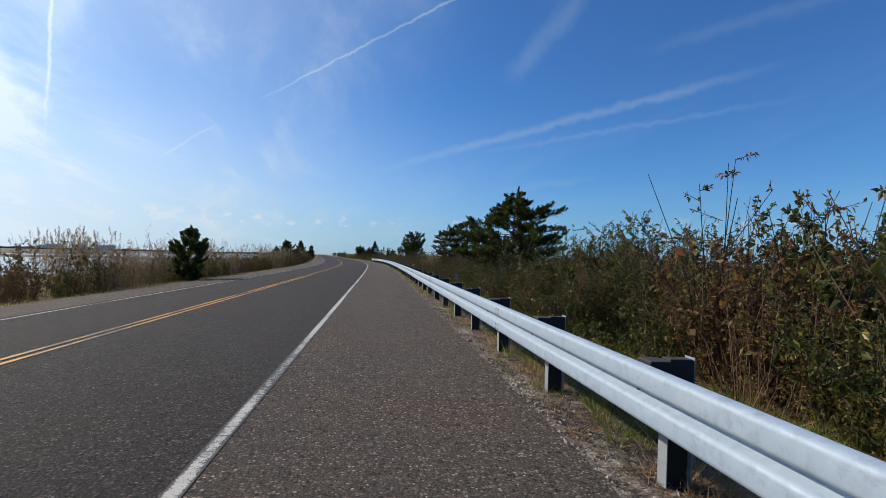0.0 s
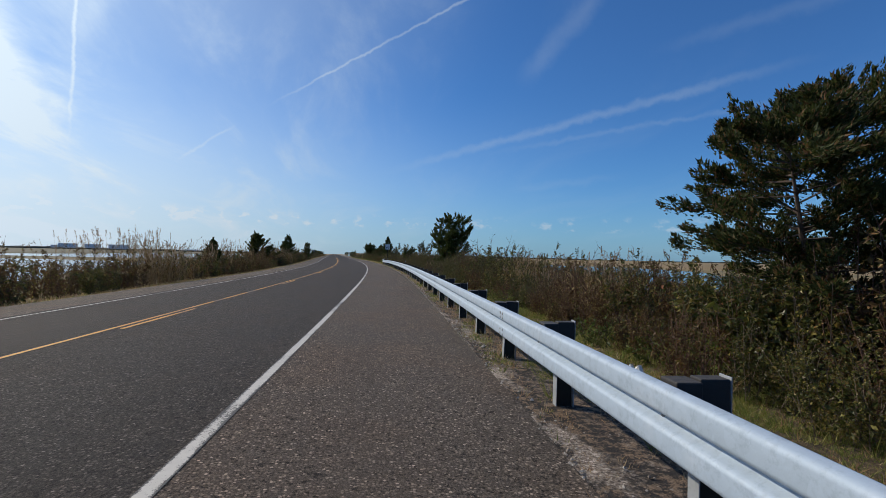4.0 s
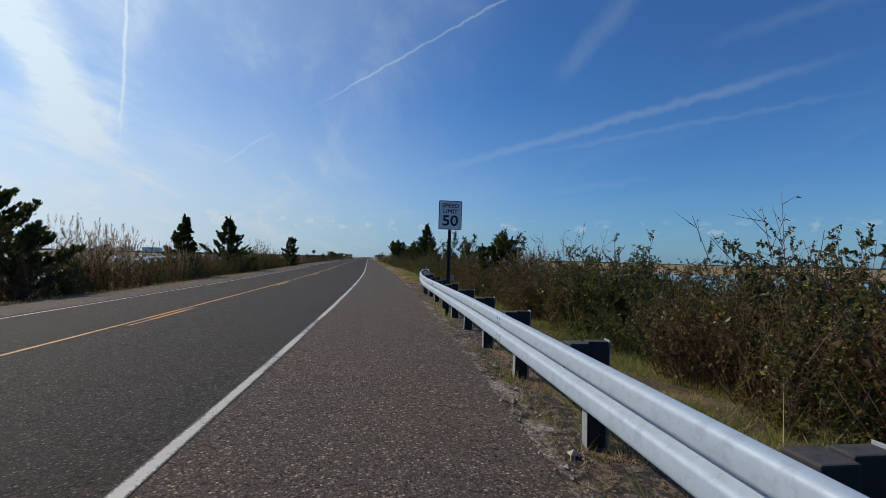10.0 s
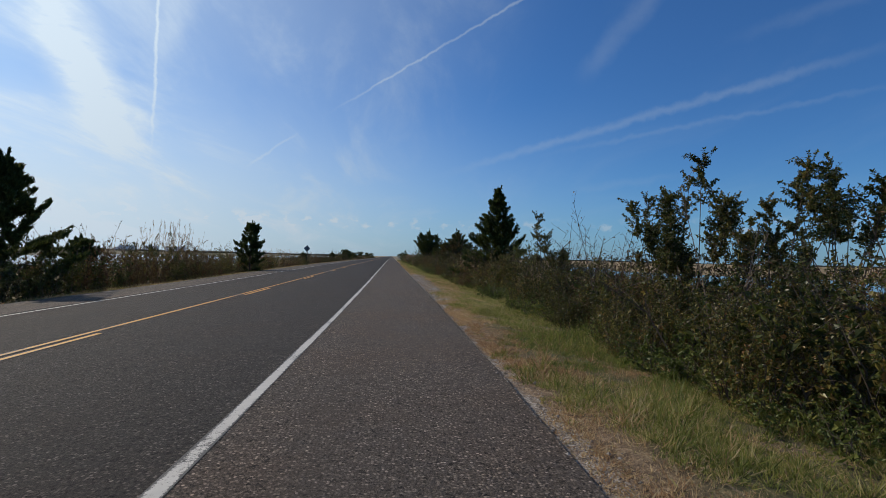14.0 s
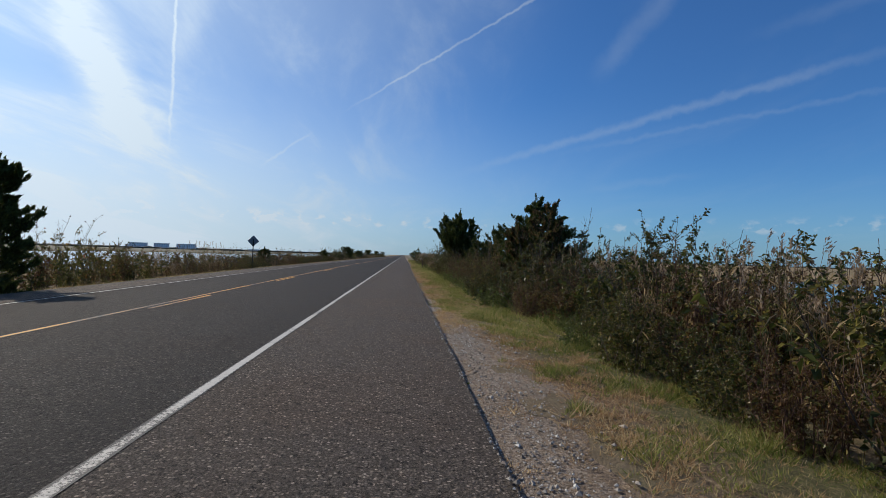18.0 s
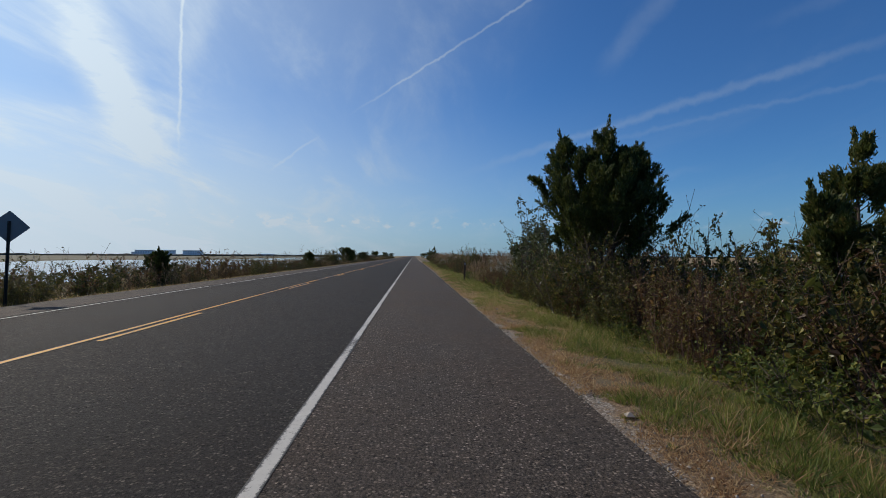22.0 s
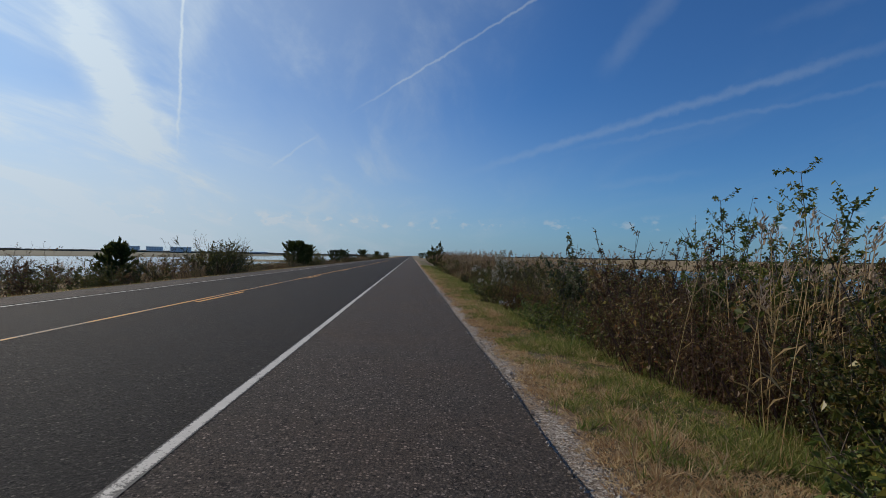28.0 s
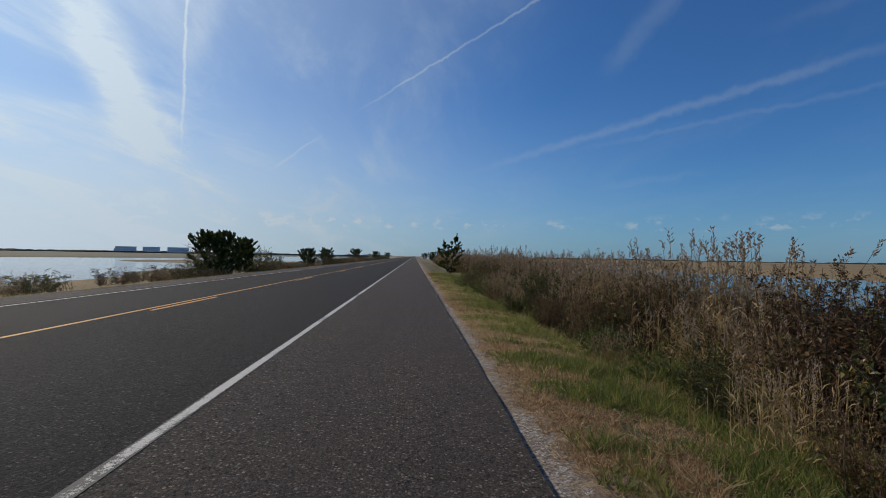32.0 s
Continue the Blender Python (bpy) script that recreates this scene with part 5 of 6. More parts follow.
# --- shrub kinds, each built a few times and then set out along the road
AWAY = Matrix.Translation((0, -700, -60))
kinds = {}


def kind(key, obs, label, category, group):
    for o in obs:
        o.matrix_basis = AWAY
        tagged(o, label, category, group, "stuff" if category == "reeds" else "")
    kinds[key] = obs


kind("olive", [shrub(100 + i, 1.9, 1.9, 20, 13, 5200, 0.049, 0.55, OLIVE, TWIG, 0.28, low=0.03, name="bayberry_shrub", core=800) for i in range(4)], "dense olive green shrub turning brown in autumn", "shrub", "verge shrubs")
kind("rust", [shrub(110 + i, 1.9, 1.8, 44, 8, 5000, 0.046, 0.42, RUST, STEM_RED, 0.20, 0.14, 0.26, 0.02, name="dried_weeds", core=800) for i in range(4)], "brown and rust-red dried weeds on upright stems", "weeds", "verge weeds")
kind("green", [shrub(120 + i, 0.75, 1.4, 18, 7, 1500, 0.050, 0.62, GREEN, TWIG, 0.45, 0.25, 0.8, 0.03, name="undergrowth", core=120) for i in range(3)], "low leafy green undergrowth at the edge of the thicket", "undergrowth", "verge undergrowth")
kind("sapling", [shrub(130 + i, 3.0, 0.5, 4, 34, 3600, 0.062, 0.48, GREEN, TWIG, 0.24, 0.10, 0.22, 0.22, name="sapling") for i in range(3)], "tall thin leafy sapling with sparse leaves", "sapling", "verge saplings")
kind("crowned", [shrub(180 + i, 3.7, 0.6, 7, 32, 9000, 0.062, 0.5, OLIVE, TWIG, 0.17, 0.10, 0.22, 0.74, name="flat_crowned_shrub") for i in range(3)], "tall shrub with a domed olive crown on bare forked stems", "shrub", "crowned shrubs")
kind("leafy", [shrub(136, 4.1, 1.4, 10, 15, 1300, 0.11, 0.46, SAPLING, TWIG, 0.17, 0.07, 0.10, 0.35, name="sapling"), shrub(137, 3.2, 1.2, 7, 13, 900, 0.12, 0.46, SAPLING, TWIG, 0.20, 0.10, 0.24, 0.25, name="sapling")], "tall many-stemmed sapling with large grey-green leaves", "sapling", "verge saplings")
kind("leafy_low", [shrub(138, 2.15, 1.3, 9, 15, 1100, 0.11, 0.46, SAPLING, TWIG, 0.20, 0.09, 0.17, 0.45, name="sapling")], "bushy young sapling with large grey-green leaves", "sapling", "verge saplings")
kind("fluff", [shrub(140 + i, 1.7, 1.1, 15, 9, 1400, 0.055, 0.45, OLIVE, TWIG, 0.20, lean=0.22, tips=FLUFF, tip_count=3000, name="seeding_shrub", core=600) for i in range(2)], "grey-green shrub covered with white seed fluff", "shrub", "seeding shrubs")
kind("bare", [shrub(150 + i, 2.3, 1.5, 9, 16, 200, 0.06, 0.4, RUST, TWIG, 0.26, 0.22, 0.45, 0.25, name="bare_shrub") for i in range(3)], "almost leafless grey twiggy shrub", "shrub", "bare shrubs")
kind("reed", [reeds(160 + i, 80, 2.15, 1.15) for i in range(4)], "tall tan reeds with feathery plumes", "reeds", "reed beds")
kind("reedlow", [reeds(170 + i, 85, 1.5, 1.2, 0.4) for i in range(3)], "short dry tan reeds and grass stems", "reeds", "reed beds")
# simpler builds for growth that stays further off
kind("olive_m", [shrub(200 + i, 1.9, 1.9, 14, 10, 3900, 0.057, 0.55, OLIVE, TWIG, 0.30, low=0.05, core=700) for i in range(3)], "dense olive shrub", "shrub", "verge shrubs")
kind("rust_m", [shrub(210 + i, 1.9, 1.8, 26, 7, 3700, 0.053, 0.42, RUST, STEM_RED, 0.22, 0.14, 0.24, 0.03, core=700) for i in range(3)], "dried weeds", "weeds", "verge weeds")
kind("olive_f", [shrub(220 + i, 1.9, 2.0, 9, 9, 2100, 0.066, 0.55, OLIVE, TWIG, 0.32, low=0.05, core=240) for i in range(3)], "dense olive shrub", "shrub", "far shrubs")
kind("rust_f", [shrub(230 + i, 1.9, 1.9, 16, 6, 2000, 0.062, 0.42, RUST, STEM_RED, 0.24, 0.14, 0.24, 0.03, core=240) for i in range(3)], "dried weeds", "weeds", "far weeds")
kind("bare_f", [shrub(240 + i, 2.3, 1.6, 7, 8, 60, 0.10, 0.4, RUST, TWIG, 0.26, 0.22, 0.45, 0.25) for i in range(2)], "twiggy shrub", "shrub", "far shrubs")
kind("reed_f", [reeds(250 + i, 60, 2.1, 1.3, 0.8) for i in range(3)], "tall tan reeds", "reeds", "reed beds")
kind("reedlow_f", [reeds(260 + i, 50, 1.5, 1.4, 0.35) for i in range(2)], "short reeds", "reeds", "reed beds")

rv = np.random.default_rng(77)
used = {}


def arrays(ob):
    """Vertices, quads and material slots of a mesh."""
    me = ob.data
    v = np.empty(len(me.vertices) * 3, np.float32)
    me.vertices.foreach_get("co", v)
    q = np.empty(len(me.polygons) * 4, np.int32)
    me.loops.foreach_get("vertex_index", q)
    m = np.empty(len(me.polygons), np.int32)
    me.polygons.foreach_get("material_index", m)
    return v.reshape(-1, 3), q.reshape(-1, 4), m, [s for s in me.materials]


cache = {}


def plant(key, d, y, s):
    """Set one plant out."""
    obs = kinds[key]
    i = int(rv.integers(0, len(obs)))
    p = at(d, y)
    m = Matrix.Translation((p[0], p[1], float(ground_height(d, y)))) @ pose(0, 0, 0, rv.normal(0, 3), rv.normal(0, 3), rv.uniform(0, 360)) @ Matrix.Diagonal((s, s, s, 1))
    if (key, i) not in used:
        used[key, i] = True
        obs[i].matrix_basis = m
        return obs[i]
    k = 1.0 / obs[i].scale[0]                           # a copy takes over the scale of the first one
    return copy_thing(obs[i], m @ Matrix.Diagonal((k, k, k, 1)))


# stretches of the near side: y from, y to, front offset, height, and the mix of plants
NEAR = [
    (-12, 16, 5.30, 1.46, dict(olive=5, rust=4, sapling=1.6, green=2, bare=1)),
    (16, 34, 5.10, 1.01, dict(olive=6, rust=3, green=2, bare=1)),
    (34, 46, 5.10, 0.90, dict(olive=7, rust=3, green=2, bare=0.3)),
    (46, 60, 5.20, 0.95, dict(rust=4, olive=2, reed=3, green=2)),
    (60, 70, 5.20, 1.22, dict(olive=6, green=2, sapling=1.0, bare=2, rust=1)),
    (70, 82, 5.30, 0.80, dict(rust=5, olive=2, reedlow=2, bare=1)),
    (82, 104, 5.30, 1.14, dict(rust=5, olive=7, green=2, bare=0.6)),
    (104, 112, 5.05, 0.80, dict(rust=6, olive=4, green=1.5, bare=1)),
    (112, 128, 5.0, 0.98, dict(olive=8, rust=3, green=1.5)),
    (128, 137, 5.2, 0.95, dict(olive=5, rust=2, green=2, reed=1)),
    (137, 151, 5.0, 0.98, dict(rust=3, reed=2, green=2.5, olive=6, bare=0.7)),
    (151, 171, 4.7, 1.22, dict(olive=5, rust=4, green=3, bare=0.8)),
    (171, 184, 4.6, 0.85, dict(olive=4, rust=4, green=2, bare=1)),
    (184, 199, 4.8, 0.80, dict(rust=7, reedlow=4, reed=1.5, green=1.2)),
    (199, 206.5, 4.5, 1.06, dict(rust=8, reed=2.5, green=2, olive=2)),
    (206.5, 213, 4.5, 0.80, dict(rust=6, reed=1.5, green=3, olive=4)),
    (213, 222, 4.4, 0.76, dict(olive=8, reedlow=1, rust=2, green=1, reed=1)),
    (222, 250, 4.5, 0.70, dict(reed=3.5, reedlow=5, rust=3, olive=4.5, green=2.5)),
    (250, 330, 4.8, 0.85, dict(reed=4, reedlow=5, rust=3)),
]


def section(seed, mix, tail, offs, length):
    """A stretch of dense growth, several rows deep, as one mesh; x runs away from the road."""
    r = np.random.default_rng(seed)
    keys, wts = list(mix), np.array(list(mix.values()), float)
    wts /= wts.sum()
    mats, vs, fs, ms, n = [], [], [], [], 0
    for off, gap, hs in offs:
        y = -length / 2 + r.uniform(0, gap)
        while y < length / 2:
            key = str(r.choice(keys, p=wts))
            obs = kinds.get(key + tail, kinds[key])
            o = obs[int(r.integers(0, len(obs)))]
            if o.name not in cache:
                cache[o.name] = [arrays(q) for q in (o, *o.children)]
            s_ = hs * r.uniform(0.78, 1.2)
            x = off + r.normal(0, 0.22)
            z = float(np.interp(abs(x), [0, 2.0, 4.5, 8.5], [0, -0.24, -0.41, -0.57]))
            mm = np.array(Matrix.Translation((x, y, z)) @ pose(0, 0, 0, r.normal(0, 3), r.normal(0, 3), r.uniform(0, 360)) @ Matrix.Diagonal((s_, s_, s_, 1)))
            for v, q, slot, own in cache[o.name]:
                for k in own:
                    if k not in mats:
                        mats.append(k)
                vs.append(v @ mm[:3, :3].T + mm[:3, 3])
                fs.append(q + n)
                ms.append(np.array([mats.index(k) for k in own])[slot])
                n += len(v)
            y += gap * r.uniform(0.65, 1.35)
    return mesh_of("thicket", np.concatenate(vs), np.concatenate(fs), mats, False, np.concatenate(ms))


BACK = ((2.0, 1.05, 1.04), (3.3, 1.25, 1.06), (5.0, 1.6, 1.02))
FLAVOURS = {"olive": (dict(olive=7, rust=2.5, bare=0.7), "dense olive green thicket turning brown behind the verge"),
            "rusty": (dict(rust=6, olive=4, bare=0.7), "dense rust-brown thicket of weeds and shrubs behind the verge"),
            "reedy": (dict(reed=6, rust=1.5, olive=2), "tan reeds with feathery plumes among brown shrubs")}
SECTIONS = {k: [section(400 + 10 * n + i, mix, "_m", BACK, 5.0) for i in range(2)] for n, (k, (mix, _)) in enumerate(FLAVOURS.items())}


def flavour(mix):
    total = sum(mix.values())
    if (mix.get("reed", 0) + mix.get("reedlow", 0)) / total > 0.3:
        return "reedy"
    return "olive" if mix.get("olive", 0) >= mix.get("rust", 0) else "rusty"


def lay(name, meshes, label, d, y, zs, side=1):
    o = new(name, meshes[int(rv.integers(0, len(meshes)))])
    o.matrix_basis = Matrix.Translation((*at(d, y)[:2], float(ground_height(d, y)))) @ pose(0, 0, 0, 0, 0, -heading(y)) @ Matrix.Diagonal((side, 1 if rv.uniform() < 0.5 else -1, zs, 1))
    return tagged(o, label, "thicket", "thicket", "stuff")


for y0, y1, front, tall, mix in NEAR:
    keys, wts = list(mix), np.array(list(mix.values()), float)
    wts /= wts.sum()
    far = y0 >= 250
    fl = flavour(mix)
    for y in np.arange(y0 + 2.2, y1 + 0.5, 4.4):
        lay("reed_bed" if fl == "reedy" else "thicket", SECTIONS[fl], FLAVOURS[fl][1], front, float(y), tall * rv.uniform(0.92, 1.08))
    if far:
        continue
    for row, (off, gap, hs) in enumerate(((0.0, 0.85, 0.60), (0.95, 0.95, 0.92))):
        y = y0 + rv.uniform(0, gap)
        while y < y1:
            key = str(rv.choice(keys, p=wts))
            if row == 0 and rv.uniform() < (0.40 if 108 < y < 136 else 0.20 if y > 108 else 0.12):
                key = "green"
            if row == 0 and key in ("sapling", "bare", "reed"):
                key = "rust"
            s = tall * hs * rv.uniform(0.78, 1.22)
            if key in ("sapling", "bare"):
                s *= 0.62
            if key == "reed":
                s *= 0.78
            if key == "green":
                s = rv.uniform(0.7, 1.25)
            plant(key, front + off + rv.normal(0, 0.18), y, s)
            y += gap * rv.uniform(0.65, 1.35)

# set pieces that stand out
for key, x, y, s in (("olive", 6.6, 113.4, 1.1), ("olive", 7.4, 114.6, 1.2), ("olive", 6.5, 115.9, 1.12), ("olive", 7.7, 116.8, 1.22), ("olive", 6.7, 118.0, 1.15), ("olive", 7.9, 118.9, 1.2), ("olive", 6.9, 120.2, 1.15), ("olive", 8.4, 120.6, 1.2), ("olive", 9.4, 121.6, 1.2), ("olive", 9.2, 118.2, 1.2), ("crowned", 7.8, 164.0, 0.78), ("crowned", 8.6, 162.4, 0.8), ("crowned", 6.4, 121.8, 1.0), ("crowned", 6.9, 122.3, 0.9), ("crowned", 7.8, 121.3, 0.98), ("crowned", 8.3, 122.0, 0.92), ("crowned", 10.9, 122.8, 1.25), ("crowned", 11.5, 123.6, 1.2), ("crowned", 8.6, 126.5, 1.0), ("crowned", 6.2, 128.6, 0.85), ("leafy", 4.75, 178.0, 1.17), ("leafy", 5.5, 179.0, 0.92), ("olive", 5.9, 179.6, 1.15), ("olive", 6.6, 182.6, 1.15), ("olive", 5.6, 182.0, 1.05), ("olive", 5.7, 176.4, 1.1), ("olive", 7.6, 178.4, 1.2), ("sapling", 4.9, 175.6, 0.72), ("fluff", 5.4, 185.3, 1.05), ("fluff", 5.9, 185.9, 1.0), ("fluff", 4.45, 215.4, 0.62), ("fluff", 5.8, 221.1, 1.15), ("olive", 5.2, 218.6, 0.8),
                     ("sapling", -1.0, 17.5, 0.78), ("sapling", -0.25, 19.1, 0.98), ("sapling", 0.25, 19.7, 1.0), ("sapling", -0.5, 20.6, 0.95), ("sapling", -0.9, 21.2, 0.85), ("olive", -0.4, 20.8, 1.45), ("olive", -0.9, 20.5, 1.4), ("olive", -1.0, 21.6, 1.2), ("olive", -0.3, 22.0, 1.35), ("olive", -0.7, 23.0, 1.1), ("olive", 0.3, 20.6, 1.5), ("olive", 0.9, 21.4, 1.45), ("olive", 0.0, 19.6, 1.45), ("olive", 1.1, 22.7, 1.2), ("olive", 1.3, 20.2, 1.4), ("rust", -0.2, 18.4, 1.35), ("olive", -0.6, 17.3, 1.4), ("sapling", -0.7, 18.6, 0.95), ("sapling", -2.3, 12.5, 0.72), ("rust", 1.9, 42.9, 1.15), ("rust", 2.7, 43.2, 1.4), ("rust", 2.5, 44.2, 1.5), ("bare", 1.9, 66.5, 0.75), ("bare", 1.6, 68.2, 0.7), ("bare", 5.6, 119.0, 1.25),
                     ("bare", 6.2, 123.5, 1.35), ("bare", 7.2, 128.0, 1.5), ("sapling", 6.2, 133.2, 0.85), ("sapling", 6.6, 132.6, 0.8), ("olive", 5.6, 133.6, 1.12), ("olive", 6.5, 134.4, 1.15), ("olive", 6.9, 132.6, 1.2), ("olive", 5.8, 132.2, 1.1), ("sapling", 5.6, 203.7, 0.84), ("sapling", 5.2, 204.5, 0.75), ("sapling", 6.1, 203.1, 0.80), ("sapling", 6.3, 204.6, 0.8), ("leafy_low", 4.75, 209.1, 0.88), ("bare", 7.4, 172.2, 1.35), ("olive", 5.1, 172.0, 1.15), ("olive", 6.3, 172.6, 1.25), ("olive", 5.9, 174.7, 1.2), ("olive", 4.9, 174.3, 1.0), ("bare", 4.8, 173.0, 1.15), ("bare", 5.9, 173.0, 1.1), ("reed", 7.2, 105.6, 0.92), ("reed", 7.8, 107.0, 1.0), ("reed", 8.0, 109.0, 1.05), ("reed", 7.0, 110.4, 0.98), ("reed", 8.4, 111.6, 1.05), ("reed", 7.3, 219.0, 0.75), ("reed", 7.9, 217.6, 0.8), ("reed", 9.0, 217.0, 0.95),
                     ("olive", 6.8, 146.4, 1.4), ("bare", 7.2, 147.6, 1.3), ("bare", 6.6, 148.6, 1.2), ("olive", 7.6, 149.4, 1.35), ("reed", 6.5, 144.2, 0.9), ("reed", 7.2, 150.6, 0.95), ("bare", 5.0, 112.5, 0.85), ("bare", 4.9, 113.6, 0.8)):
    plant(key, x - float(line_x(y)), y, s)

# the far side: lower, seen from across the road
FAR_ROWS = ((0.0, 1.15, 0.68), (1.5, 1.1, 1.0), (3.4, 1.4, 1.05))
FAR_FLAVOURS = {"olive": (dict(olive=6, rust=4, bare=1), "dark olive and brown scrub beyond the far shoulder"), "rusty": (dict(rust=6, olive=2, reed=1), "brown and rust-red weeds beyond the far shoulder"),
                "reedy": (dict(reed=5, rust=3, olive=2), "tan reeds and brown weeds beyond the far shoulder"), "low": (dict(olive=4, rust=4, reedlow=4, bare=1.5), "low patchy scrub beyond the far shoulder")}
FAR_SECTIONS = {k: [section(450 + 10 * n + i, mix, "_f", FAR_ROWS, 6.0) for i in range(2)] for n, (k, (mix, _)) in enumerate(FAR_FLAVOURS.items())}
for y0, y1, hs, names, odds in ((-10, 60, 1.08, ("reedy", "rusty", "rusty", "olive"), 1.0), (60, 100, 1.16, ("rusty", "rusty", "reedy", "olive"), 1.0), (100, 125, 1.25, ("olive", "rusty", "reedy"), 1.0), (125, 165, 1.3, ("olive", "rusty"), 1.0),
                                (165, 200, 0.92, ("rusty", "low", "olive"), 1.0), (200, 232, 0.80, ("low", "olive"), 0.9), (232, 300, 0.45, ("low",), 0.6), (300, 460, 0.75, ("olive", "low"), 0.7)):
    for y in np.arange(y0 + 2.7, y1, 5.4 if y0 < 300 else 9.0):
        if rv.uniform() < odds:
            k = names[int(rv.integers(0, len(names)))]
            lay("reed_bed" if k == "reedy" else "scrub", FAR_SECTIONS[k], FAR_FLAVOURS[k][1], -10.8, float(y), hs * rv.uniform(0.88, 1.12), -1)
for d_, y_, s_ in ((-11.2, 229.6, 1.15), (-11.6, 231.0, 1.45), (-11.2, 232.4, 1.35), (-11.7, 233.8, 1.4), (-11.3, 235.4, 1.1), (-12.2, 255.0, 1.0), (-12.0, 265.0, 1.25), (-12.3, 268.0, 1.1), (-11.8, 271.5, 0.95), (-9.6, 174.0, 0.42), (-9.75, 174.9, 0.45), (-9.7, 173.2, 0.40), (-9.9, 175.8, 0.5)):
    plant("olive", d_, y_, s_)
plant("bare", -11.4, 231.8, 1.35), plant("bare", -11.3, 234.0, 1.25), plant("bare", -11.0, 175.0, 0.95), plant("bare", -11.6, 176.0, 0.85), plant("bare", -11.6, 213.5, 1.25), plant("bare", -12.2, 229.6, 1.3), plant("bare", -11.8, 232.2, 1.2), plant("bare", -12.4, 254.6, 1.2), plant("bare", -11.6, 39.5, 1.45), plant("bare", -12.2, 40.4, 1.5), plant("bare", -11.2, 38.6, 1.3), plant("bare", -12.3, 39.0, 1.4), plant("bare", -11.0, 40.6, 1.2)

for o in [o for obs in kinds.values() for o in obs]:
    if o.matrix_basis == AWAY:
        for c in list(o.children):
            bpy.data.objects.remove(c)
        bpy.data.objects.remove(o)
# --- grass


def grass_tile(seed, n, d0, d1, green_from, bare_to, h, deep=0.4):
    """Four metres of verge: tufts of blades and loose straw, dry near the pavement and greener outwards."""
    r = np.random.default_rng(seed)
    m = n // 12
    cd, cy = r.uniform(d0, d1, m), r.uniform(-2.1, 2.1, m)
    patch = wave(cd * 2, cy * 2, seed, 1.4)
    keep = np.clip((cd - bare_to - 0.15 * patch) * 4.0 + 0.15, 0.03, 1) * np.clip(0.9 + 0.5 * wave(cd, cy, seed + 1, 2.3), 0.35, 1) > r.uniform(0, 1, m)
    cd, cy, patch = cd[keep], cy[keep], patch[keep]
    m = len(cd)
    share = np.clip((cd - green_from) * 0.8 + 0.75 * patch + 0.5 * wave(cd * 2, cy * 2, seed + 5, 3.1) + 0.15, 0.04, 0.92)
    tone = np.where(share > r.uniform(0, 1, m), np.where(r.uniform(0, 1, m) < deep, 2, 1), 0)
    tall = h * r.lognormal(-0.1, 0.55, m) * np.clip(0.8 + 0.5 * patch, 0.4, 1.6) * np.interp(cd, [d0, d0 + 0.6, d1 - 0.5, d1], [0.75, 0.9, 1.0, 1.9])
    wide = r.uniform(0.02, 0.075, m) * np.where(tone > 0, 1.0, 1.5)
    pick = np.repeat(np.arange(m), r.integers(7, 26, m))
    n = len(pick)
    a, q = r.uniform(0, 6.283, n), np.sqrt(r.uniform(0, 1, n))
    d, y = cd[pick] + np.cos(a) * q * wide[pick], cy[pick] + np.sin(a) * q * wide[pick]
    base = np.stack([d, y, np.interp(d, [2.3, 2.55, 3.1, 4.4, 6.5], [-0.115, -0.115, -0.14, -0.30, -0.55]) - 0.004], -1)
    kind_ = np.where(r.uniform(0, 1, n) < 0.12, 0, tone[pick])
    fall = np.where(kind_ == 0, r.uniform(0.15, 0.9, n), r.uniform(0.6, 1.1, n))
    lean = unit(np.stack([np.cos(a) * q * 0.8 + r.normal(0, 0.35, n), np.sin(a) * q * 0.8 + r.normal(0, 0.35, n), fall], -1))
    size = (tall[pick] * r.uniform(0.5, 1.25, n))[:, None]
    side = unit(np.cross(lean, r.normal(size=(n, 3)))) * r.uniform(0.0022, 0.0056, n)[:, None]
    v = np.stack([base - side, base + side, base + lean * size], 1)
    return mesh_of("grass", v, np.arange(3 * n).reshape(n, 3), [GRASS_DRY, GRASS_GREEN, GRASS_DEEP], False, kind_)


TILES = {"verge": ([grass_tile(600 + i, 74000, 2.28, 5.1, 2.62, 2.36, 0.068) for i in range(3)], "short green and dry tan grass on the road verge"),
         "lush": ([grass_tile(640 + i, 74000, 2.28, 5.1, 2.42, 2.33, 0.072, 0.68) for i in range(3)], "green grass with tan straw on the road verge"),
         "patch": ([grass_tile(610 + i, 46000, 2.28, 5.2, 3.5, 2.9, 0.065) for i in range(2)], "thin dry grass round the bare gravel patch"),
         "rail": ([grass_tile(620 + i, 46000, 2.85, 6.0, 3.3, 2.75, 0.085) for i in range(3)], "patchy green and dry grass behind the guard rail"),
         "foot": ([grass_tile(630 + i, 12000, 2.36, 2.98, 2.85, 2.55, 0.085) for i in range(3)], "small weeds growing through the paving under the rail"),
         "edge": ([grass_tile(650 + i, 3600, 2.24, 2.62, 2.2, 2.2, 0.075, 0.6) for i in range(3)], "small green weeds rooted in the crack along the shoulder")}


def lay_grass(key, y):
    o = new("grass", TILES[key][0][int(rv.integers(0, len(TILES[key][0])))])
    o.matrix_basis = Matrix.Translation((*at(0.26 if y > 195 else 0.0, y)[:2], 0.0)) @ pose(0, 0, 0, 0, 0, -heading(y)) @ Matrix.Diagonal((1, 1 if rv.uniform() < 0.5 else -1, 1, 1))
    tagged(o, TILES[key][1], "grass", "grass", "stuff")


